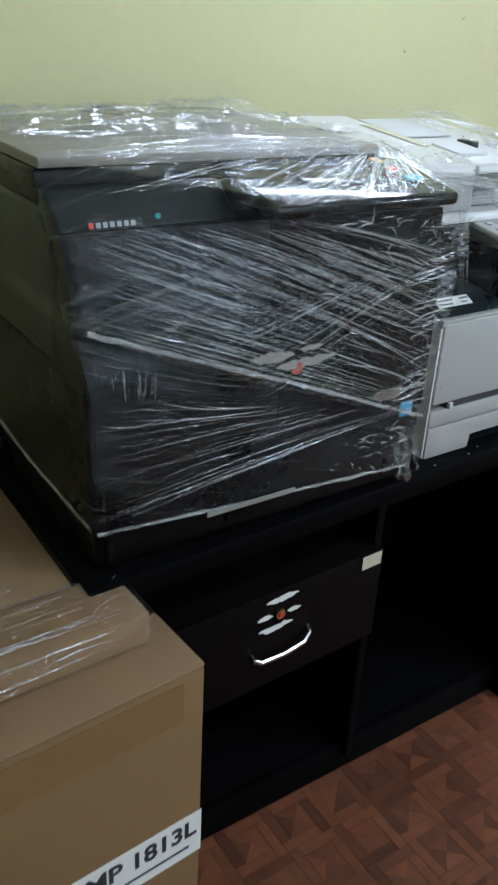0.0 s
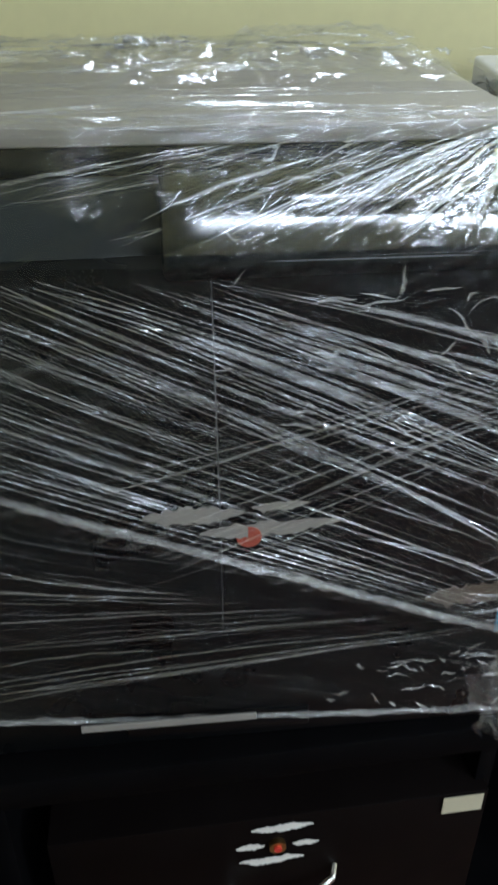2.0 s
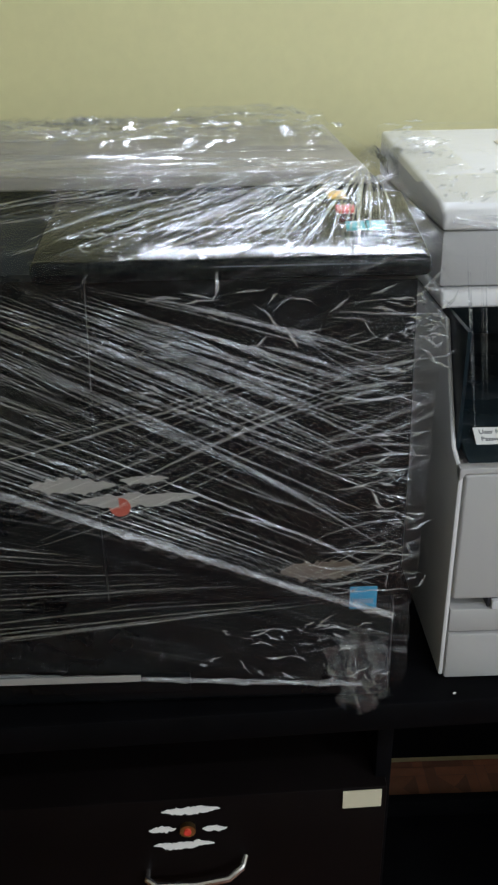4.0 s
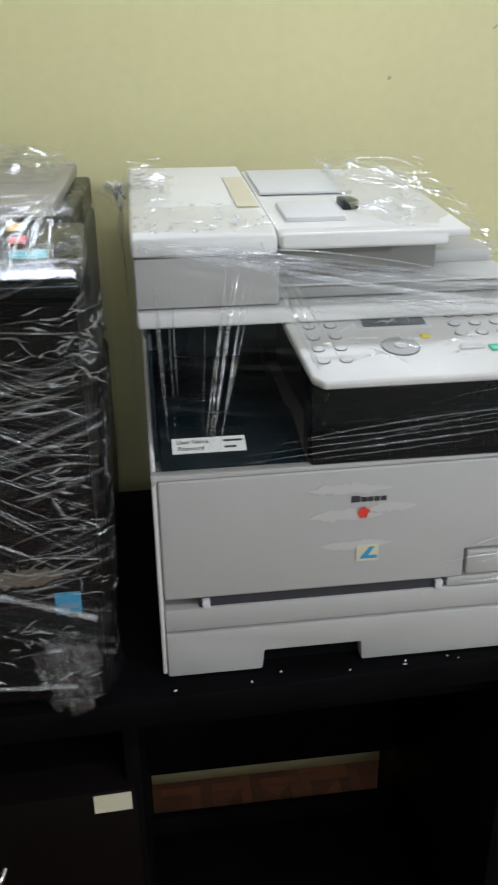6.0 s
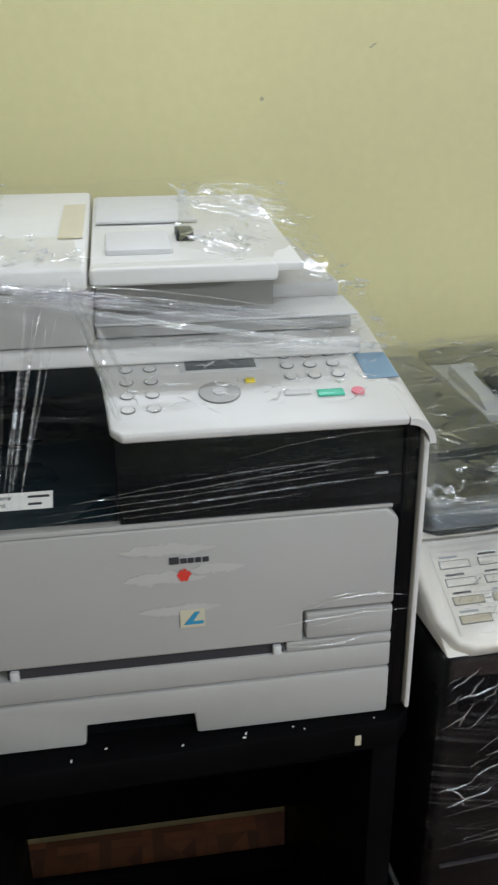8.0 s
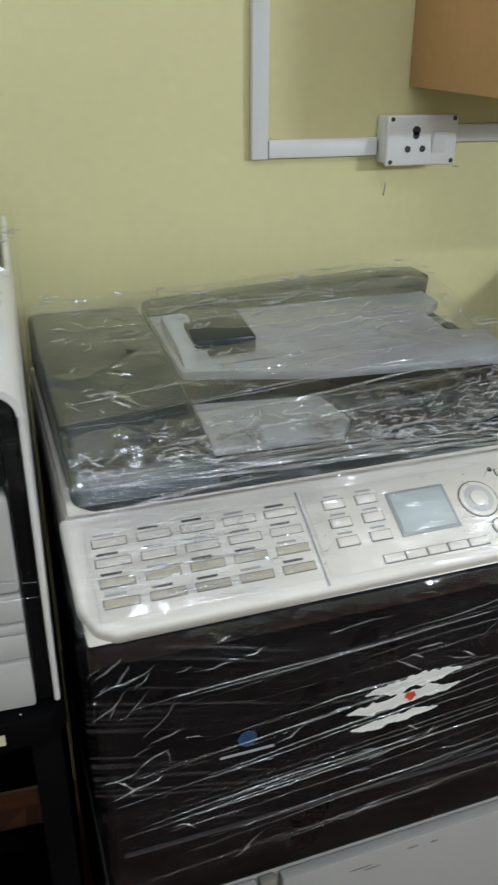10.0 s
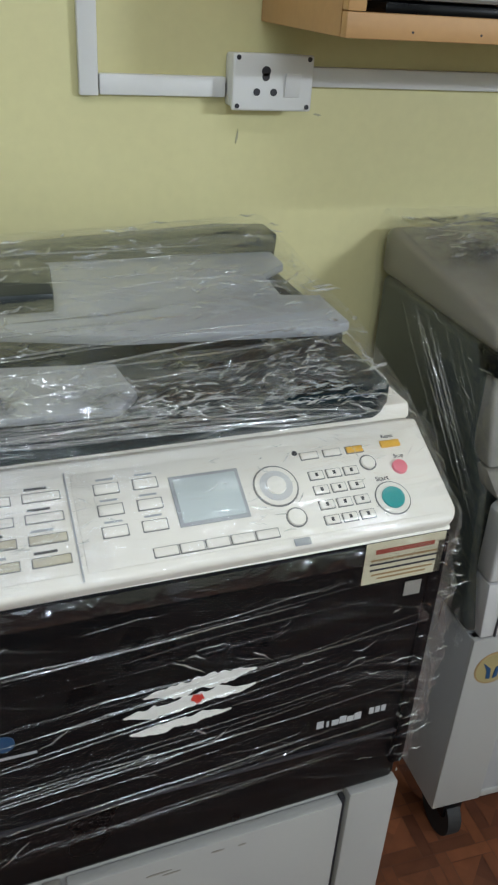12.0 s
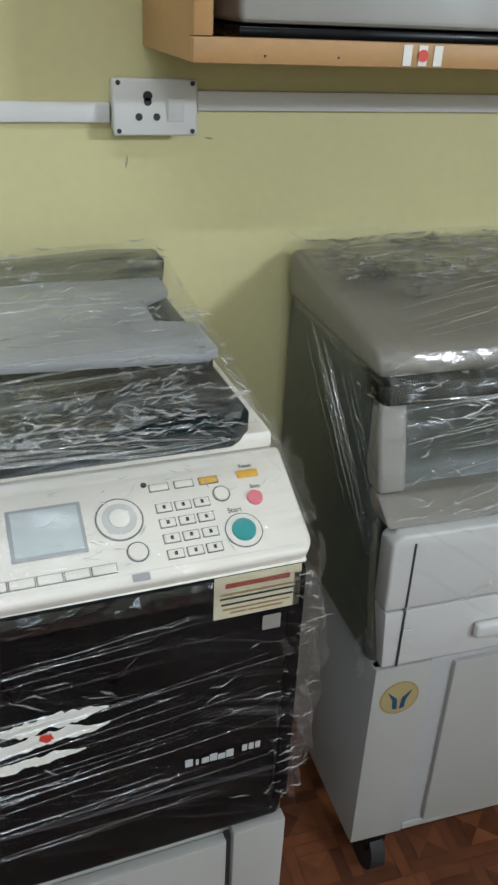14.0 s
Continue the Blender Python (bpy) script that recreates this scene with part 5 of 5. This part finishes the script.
part("stretch_film", hull_bm(BP, [(Vector((1.6, 1.0, 0.80)), Vector((0, 0, 1))), (Vector((1.6, 1.0, 0.435)), Vector((-0.02, 0, -1)))], 0.013, 0.002, 0.004, 14, 15, [((BX1, 0.97, 0.6), 0.2, 0.006)]), FILM_F, bz, "clear stretch film round the front")
film_flaps("film_tail", [((2.002, 1.06, 0.87), (2.034, 1.03, 0.79), 0.05), ((2.002, 1.10, 0.88), (2.022, 1.08, 0.82), 0.05)], 9, bz, "loose bunched film end")
film_flaps("film_tail", [((2.004, 0.972, 0.80), (2.040, 0.985, 0.62), 0.07), ((2.004, 0.970, 0.70), (2.030, 0.975, 0.50), 0.06), ((2.004, 0.975, 0.60), (2.018, 0.975, 0.44), 0.05)], 10, bz, "loose bunched film end")
film_flaps("film_flap", [((1.80, 1.07, 0.905), (1.86, 1.06, 0.918), 0.07), ((1.66, 1.06, 0.905), (1.72, 1.05, 0.922), 0.08), ((1.92, 1.09, 0.895), (1.965, 1.07, 0.905), 0.07), ((1.56, 1.07, 0.912), (1.60, 1.06, 0.925), 0.07)], 11, bz, "loose crumpled film")
for x, z, w in ((1.70, 0.375, 0.030), (1.715, 0.369, 0.022), (1.77, 0.383, 0.016), (1.80, 0.381, 0.010)):
    part("scuff", torn_strip(pose(x, 0.9676, z, 90, 0, 0), w, 0.003, int(x * 1000)), TAUPE, cab, "brown scuff on the door", smooth=False)
emc = part("emblem", disc_bm(pose(1.432, 0.9682, 0.352, 90, 0, 0), 0.0285, 0.0008, seg=32), GOLD, cab, "round cream and blue emblem sticker", smooth=False)
for s in (-1, 1):
    part("emblem_wing", prism_bm("y", [(1.432 + s * 0.002, 0.332), (1.432 + s * 0.004, 0.352), (1.432 + s * 0.018, 0.365), (1.432 + s * 0.010, 0.348), (1.432 + s * 0.009, 0.334)], 0.9662, 0.9668), DKBLUE, emc, smooth=False)

# ---- grey copier on a wheeled cabinet ----
EX0, EX1, EF = 2.170, 2.780, 1.098
ec = thing("wheeled_cabinet", (2.48, 1.3, 0), "white and grey steel copier cabinet on black castors", "cabinet")
part("body", box_bm(EX0, EX1, EF + 0.004, 1.50, 0.125, 0.482, 0.004), STEELG, ec, "grey steel sides")
part("corner_post", box_bm(EX0 + 0.001, 2.258, EF, EF + 0.02, 0.125, 0.482, 0.003), STEELW, ec)
part("bottom_rail", box_bm(2.259, EX1, EF + 0.002, EF + 0.02, 0.125, 0.140, 0.002), STEELW, ec)
# Strip in the recess beside the door, its shade painted as a dark colour.
part("door_recess", box_bm(2.276, 2.290, EF + 0.008, EF + 0.02, 0.140, 0.478), TAUPE, ec)
part("door", box_bm(2.291, EX1 - 0.004, EF - 0.004, EF + 0.014, 0.142, 0.474, 0.004), STEELW, ec)
part("emblem_rim", disc_bm(pose(2.213, EF, 0.424, 90, 0, 0), 0.0300, 0.0006, seg=32), PRINT, ec, "dark gold rim", smooth=False)
emb = part("emblem", disc_bm(pose(2.213, EF - 0.0002, 0.424, 90, 0, 0), 0.0272, 0.0008, seg=32), GOLD, ec, "round cream and blue emblem sticker", smooth=False)
for s in (-1, 1):
    part("emblem_wing", prism_bm("y", [(2.213 + s * 0.002, 0.404), (2.213 + s * 0.004, 0.424), (2.213 + s * 0.018, 0.437), (2.213 + s * 0.010, 0.420), (2.213 + s * 0.009, 0.406)], EF - 0.0018, EF - 0.0012), DKBLUE, emb, smooth=False)
for x, y in ((2.232, 1.15), (2.73, 1.15), (2.232, 1.44), (2.73, 1.44)):
    cas = part("castor", disc_bm(pose(x - 0.012, y, 0.045, 0, 90, 0), 0.044, 0.024), RUBBER, ec, "black rubber castor")
    part("fork", box_bm(x - 0.018, x + 0.018, y - 0.028, y + 0.022, 0.055, 0.126, 0.005), BLACK, cas)

eg = thing("grey_copier", (2.48, 1.3, 0.484), "large grey office copier in clear film, on a wheeled cabinet", "copier")
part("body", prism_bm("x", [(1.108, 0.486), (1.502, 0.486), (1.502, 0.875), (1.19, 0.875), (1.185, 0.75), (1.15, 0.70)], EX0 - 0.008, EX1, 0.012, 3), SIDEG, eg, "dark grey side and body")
part("paper_drawer", prism_bm("y", [(2.176, 0.489), (EX1, 0.489), (EX1, 0.583), (2.170, 0.583)], 1.095, 1.13, 0.003), GREYW, eg, "light grey paper drawer")
part("drawer_handle", box_bm(2.305, 2.45, 1.083, 1.096, 0.520, 0.545, 0.006, 3), GREYW, eg)
part("front_cover", prism_bm("y", [(2.168, 0.586), (EX1, 0.586), (EX1, 0.702), (2.180, 0.702), (2.166, 0.69)], 1.094, 1.13, 0.005, 3), GREYW, eg, "light grey front cover")
part("cover_seam", box_bm(2.196, 2.1985, 1.0925, 1.10, 0.490, 0.690), INK, eg)
part("output_shelf", prism_bm("x", [(1.11, 0.703), (1.30, 0.703), (1.30, 0.735), (1.15, 0.728)], EX0 - 0.004, EX1, 0.004), TAUPE, eg)
part("side_pillar", prism_bm("x", [(1.148, 0.730), (1.32, 0.730), (1.32, 0.860), (1.18, 0.860), (1.165, 0.80)], EX0 - 0.004, EX0 + 0.035, 0.006, 3), STONE, eg)
part("recess_back", box_bm(EX0 + 0.036, EX1, 1.30, 1.33, 0.735, 0.86), BLACK, eg)
part("operation_panel", prism_bm("x", [(1.150, 0.852), (1.20, 0.845), (1.22, 0.876), (1.158, 0.876)], EX0 - 0.010, EX1, 0.004), BLACK, eg, "black operation panel edge")
part("platen_lid", prism_bm("x", [(1.172, 0.878), (1.502, 0.878), (1.502, 0.944), (1.48, 0.951), (1.19, 0.914), (1.174, 0.900)], EX0 - 0.012, EX1, 0.010, 3), TAUPE, eg, "grey-brown document lid")
EP = [(EX0 - 0.012, 1.10, 0.50), (EX1, 1.10, 0.50), (EX0 - 0.012, 1.502, 0.50), (EX1, 1.502, 0.50), (EX0 - 0.014, 1.092, 0.70), (EX1, 1.092, 0.70), (EX0 - 0.014, 1.165, 0.905), (EX1, 1.165, 0.905), (EX0 - 0.014, 1.502, 0.966), (EX1, 1.502, 0.966)]
part("stretch_film", hull_bm(EP, [(Vector((2.3, 1.1, 0.505)), Vector((0, 0, -1)))], 0.013, 0.002, 0.004, 35, 21, [((2.25, 1.42, 0.945), 0.16, 0.014), ((2.25, 1.15, 0.88), 0.12, 0.007)]), FILM_E, eg, "clear wrinkled stretch film")
creases([
    ((1.402, 0.963, 0.445), (2.0, 0.963, 0.50), (2.004, 0.958, 0.79), (1.402, 0.958, 0.74), 46, 0.0006, 0.12),
    ((1.41, 1.042, 0.905), (1.97, 1.060, 0.880), (1.97, 1.09, 0.892), (1.41, 1.048, 0.915), 40, 0.0010, 0.15),
    ((1.41, 1.06, 0.918), (1.96, 1.12, 0.930), (1.96, 1.42, 0.977), (1.41, 1.42, 0.968), 40, 0.0009, 0.1),
    ((1.41, 0.965, 0.81), (1.62, 0.963, 0.81), (1.62, 1.04, 0.905), (1.41, 1.03, 0.90), 30, 0.0009, 0.15)], 47, bz)
creases([
    ((2.166, 1.090, 0.52), (2.60, 1.088, 0.72), (2.60, 1.155, 0.90), (2.166, 1.155, 0.90), 60, 0.0010, 0.1),
    ((2.153, 1.46, 0.90), (2.153, 1.13, 0.60), (2.153, 1.10, 0.72), (2.153, 1.28, 0.90), 26, 0.0008, 0.25),
    ((2.17, 1.18, 0.915), (2.60, 1.30, 0.94), (2.60, 1.50, 0.958), (2.17, 1.50, 0.958), 40, 0.0010, 0.1)], 49, eg)
film_flaps("film_flap", [((2.22, 1.38, 0.936), (2.25, 1.34, 0.942), 0.13), ((2.25, 1.30, 0.93), (2.28, 1.27, 0.936), 0.12), ((2.166, 1.13, 0.52), (2.158, 1.11, 0.47), 0.05)], 13, eg, "loose crumpled film")
crinkles([((1.41, 1.043, 0.908), (1.97, 1.062, 0.885), (1.97, 1.17, 0.920), (1.41, 1.13, 0.925), 0.013, 0.010, 0.010),
    ((1.41, 1.12, 0.935), (1.96, 1.20, 0.940), (1.96, 1.44, 0.974), (1.41, 1.44, 0.964), 0.022, 0.006, 0.004),
    ((1.405, 0.968, 0.814), (1.66, 0.966, 0.812), (1.66, 1.06, 0.864), (1.41, 1.05, 0.866), 0.011, 0.005, 0.003),
    ((1.40, 0.956, 0.775), (2.0, 0.956, 0.775), (2.0, 0.956, 0.797), (1.40, 0.956, 0.797), 0.010, 0.006, 0.002)], 85, bz)
wrinkles([((1.41, 1.045, 0.914), (1.97, 1.060, 0.892), (1.97, 1.13, 0.925), (1.41, 1.10, 0.928), 340, 0.020, 0.0009),
    ((1.84, 1.06, 0.890), (1.985, 1.065, 0.880), (1.98, 1.20, 0.938), (1.86, 1.18, 0.930), 80, 0.020, 0.0011),
    ((1.41, 1.12, 0.930), (1.96, 1.20, 0.944), (1.96, 1.44, 0.982), (1.41, 1.44, 0.972), 150, 0.022, 0.0010),
    ((1.41, 0.97, 0.822), (1.66, 0.968, 0.818), (1.66, 1.04, 0.862), (1.42, 1.03, 0.862), 60, 0.014, 0.0006),
    ((1.66, 0.968, 0.818), (2.0, 0.968, 0.818), (2.0, 1.05, 0.866), (1.66, 1.05, 0.866), 36, 0.014, 0.0005),
    ((1.402, 0.958, 0.46), (2.004, 0.958, 0.48), (2.006, 0.956, 0.79), (1.402, 0.956, 0.79), 40, 0.030, 0.0006),
    ((1.96, 0.957, 0.44), (2.008, 0.957, 0.44), (2.008, 0.956, 0.79), (1.98, 0.956, 0.79), 60, 0.014, 0.0006),
    ((1.396, 0.955, 0.60), (1.45, 0.956, 0.62), (1.44, 0.955, 0.80), (1.396, 0.955, 0.80), 16, 0.045, 0.0007),
    ((1.98, 1.08, 0.885), (2.006, 1.07, 0.86), (2.0, 1.40, 0.90), (1.975, 1.40, 0.96), 40, 0.018, 0.0007)], 75, bz)
crinkles([((2.165, 1.33, 0.934), (2.62, 1.33, 0.934), (2.62, 1.50, 0.954), (2.165, 1.50, 0.954), 0.011, 0.012, 0.014),
    ((2.166, 1.150, 0.85), (2.62, 1.150, 0.85), (2.62, 1.165, 0.912), (2.166, 1.165, 0.912), 0.012, 0.008, 0.004),
    ((2.160, 1.45, 0.52), (2.160, 1.10, 0.52), (2.160, 1.17, 0.89), (2.160, 1.48, 0.93), 0.028, 0.008, 0.004)], 87, eg)
wrinkles([((2.17, 1.32, 0.945), (2.62, 1.32, 0.945), (2.62, 1.50, 0.962), (2.17, 1.50, 0.962), 200, 0.024, 0.0012),
    ((2.166, 1.155, 0.86), (2.62, 1.155, 0.86), (2.62, 1.165, 0.915), (2.166, 1.165, 0.915), 100, 0.022, 0.0010),
    ((2.166, 1.10, 0.72), (2.62, 1.10, 0.72), (2.62, 1.15, 0.86), (2.166, 1.15, 0.86), 110, 0.026, 0.0010),
    ((2.164, 1.090, 0.50), (2.62, 1.090, 0.50), (2.62, 1.088, 0.72), (2.164, 1.088, 0.72), 60, 0.018, 0.0006),
    ((2.163, 1.12, 0.52), (2.163, 1.45, 0.52), (2.163, 1.48, 0.93), (2.155, 1.17, 0.89), 50, 0.030, 0.0007)], 77, eg)


# The copier and its cabinet stand slightly turned, in line with the desk.
TURN = Matrix.Translation((2.0, 0.966, 0)) @ pose(0, 0, 0, 0, 0, 2.9) @ Matrix.Translation((-2.0, -0.966, 0))
for ob in list(cab.children) + [c for c in bz.children if c.name.startswith("lower_body")]:
    up = base_of(ob).z
    for v in ob.data.vertices:
        x, z = v.co.x + base_of(ob).x, v.co.z + up
        share = z / 0.412 if ob.parent == cab else max(0.0, (0.79 - z) / 0.376)
        v.co.z -= 0.016 * share * min(1.0, max(0.0, (BX1 - x) / (BX1 - BX0)))
for ob in (cab, bz):
    ob.matrix_world = TURN @ Matrix.Translation(ob.location)

# ---- on the wall ----
con = thing("cable_conduit", (1.72, WALL_Y, 1.13), "white plastic cable conduit fixed to the wall", "conduit")
part("vertical_channel", box_bm(1.7113, 1.7351, WALL_Y - 0.014, WALL_Y - 0.001, 1.1205, H - 0.01, 0.002), PVC, con)
part("horizontal_channel", box_bm(1.7365, 1.8994, WALL_Y - 0.013, WALL_Y - 0.001, 1.1215, 1.1462, 0.002), PVC, con)
part("horizontal_channel", box_bm(2.0153, 3.313, WALL_Y - 0.013, WALL_Y - 0.001, 1.1366, 1.1613, 0.002), PVC, con)
part("screw", disc_bm(pose(1.7227, WALL_Y - 0.0142, 1.3409, 90, 0, 0), 0.003, 0.001, seg=12), INK, con)
sb = thing("socket_box", (1.97, WALL_Y, 1.13), "white wall box with a power socket and a switch", "socket")
part("box", box_bm(1.9013, 2.0058, WALL_Y - 0.038, WALL_Y - 0.001, 1.1119, 1.1756, 0.004), PVC, sb)
plate = part("cover_plate", box_bm(1.8994, 2.0077, WALL_Y - 0.045, WALL_Y - 0.037, 1.1101, 1.1775, 0.003, 3), PVC, sb)
FY = WALL_Y - 0.0455
for x, z, r in ((1.9431, 1.1575, 0.006), (1.9317, 1.1328, 0.0045), (1.9545, 1.1328, 0.0045), (1.9431, 1.1509, 0.005)):
    part("socket_hole", disc_bm(pose(x, FY + 0.001, z, 90, 0, 0), r, 0.0016, seg=16), INK, plate)
part("rocker_switch", prism_bm("x", [(FY - 0.001, 1.1272), (FY + 0.004, 1.1272), (FY + 0.004, 1.1556), (FY - 0.006, 1.1556)], 1.9688, 1.9897, 0.001), PVC, plate)
for x in (1.9061, 2.0011):
    for z in (1.1158, 1.1727):
        part("screw", disc_bm(pose(x, FY + 0.001, z, 90, 0, 0), 0.003, 0.0016, seg=12), INK, plate)
sh = thing("wooden_shelf", (2.5, 1.4, 1.213), "pine wall shelf unit with an open front", "shelf")
part("bottom_board", box_bm(1.967, 3.2, 1.252, WALL_Y - 0.002, 1.214, 1.232, 0.0015), PINE, sh)
part("front_rail", box_bm(1.946, 3.2, 1.236, 1.251, 1.212, 1.236, 0.0015), PINE, sh)
part("side_board", box_bm(1.946, 1.966, 1.252, WALL_Y - 0.002, 1.212, 1.75, 0.0015), PINE, sh)
part("front_stile", box_bm(1.946, 1.966, 1.236, 1.251, 1.2365, 1.75, 0.0015), PINE, sh)
part("top_board", box_bm(1.967, 3.2, 1.25, WALL_Y - 0.002, 1.73, 1.75, 0.0015), PINE, sh)
part("back_board", box_bm(1.967, 3.2, WALL_Y - 0.012, WALL_Y - 0.003, 1.233, 1.729), PINE, sh)
for x in (2.178, 2.196, 2.214):
    part("label_strip", slab_bm(pose(x, 1.2355, 1.224, 90, 0, 0), 0.010, 0.020, 0.0006), PAPER, sh, smooth=False)
part("red_label", disc_bm(pose(2.196, 1.2345, 1.224, 90, 0, 0), 0.006, 0.0006, seg=16), RED, sh, smooth=False)
sm = thing("stored_machine", (2.3, 1.4, 1.233), "grey and black office machine standing on the wooden shelf", "printer")
part("base", box_bm(2.0, 2.5, 1.265, 1.47, 1.234, 1.246, 0.003), BLACK, sm)
part("body", prism_bm("x", [(1.262, 1.248), (1.47, 1.248), (1.47, 1.45), (1.30, 1.45)], 2.0, 2.5, 0.008, 3), STONE, sm)
for x in (2.02, 2.10, 2.30):
    part("nail_head", disc_bm(pose(x, 1.2358, 1.220, 90, 0, 0), 0.0013, 0.0005, seg=10), INK, sh)
# pencil marks and pocks on the paint
for x, z, w, h, a in ((1.474, 1.364, 0.014, 0.003, -30), (1.32, 1.298, 0.006, 0.006, 0), (1.9213, 1.0701, 0.003, 0.018, 8), (2.0353, 1.1006, 0.012, 0.003, 10)):
    solo("wall_mark", torn_strip(pose(x, WALL_Y - 0.0002, z, 90, a, 0), w, h, int(x * 100)), SCUFF, (x, WALL_Y, z), "small grey scuff mark on the wall paint", "mark", kind="structure", smooth=False)


# ---- the printed floor pattern: windmills of four strips round a small pyramid square ----
def floor_pattern(x0, x1, y0, y1):
    s, w, g = 0.058, 0.021, 0.0006
    cell = s + 2 * w
    verts, faces = [], []
    for i in range(int((x1 - x0) / cell)):
        for j in range(int((y1 - y0) / cell)):
            ox, oy = x0 + i * cell, y0 + j * cell
            for a, b, c, d in ((0, 0, s + w, w), (s + w, 0, cell, s + w), (w, s + w, cell, cell), (0, w, w, cell)):
                k = len(verts)
                verts += [(ox + a + g, oy + b + g, -0.002), (ox + c - g, oy + b + g, -0.002), (ox + c - g, oy + d - g, -0.002), (ox + a + g, oy + d - g, -0.002)]
                faces.append((k, k + 1, k + 2, k + 3))
            q = [(ox + w + g, oy + w + g), (ox + w + s - g, oy + w + g), (ox + w + s - g, oy + w + s - g), (ox + w + g, oy + w + s - g)]
            for n in range(4):
                k = len(verts)
                verts += [(*q[n], -0.002), (*q[(n + 1) % 4], -0.002), (ox + cell / 2, oy + cell / 2, -0.0012)]
                faces.append((k, k + 1, k + 2))
    me = bpy.data.meshes.new("floor_pattern")
    me.from_pydata(verts, [], faces)
    me.materials.append(TILE)
    ob = new("floor_pattern", me)
    return tagged(ob, "red-brown woven parquet print of the vinyl floor", "floor", kind="stuff")


floor_pattern(X0, X1, Y0, WALL_Y + 0.1)
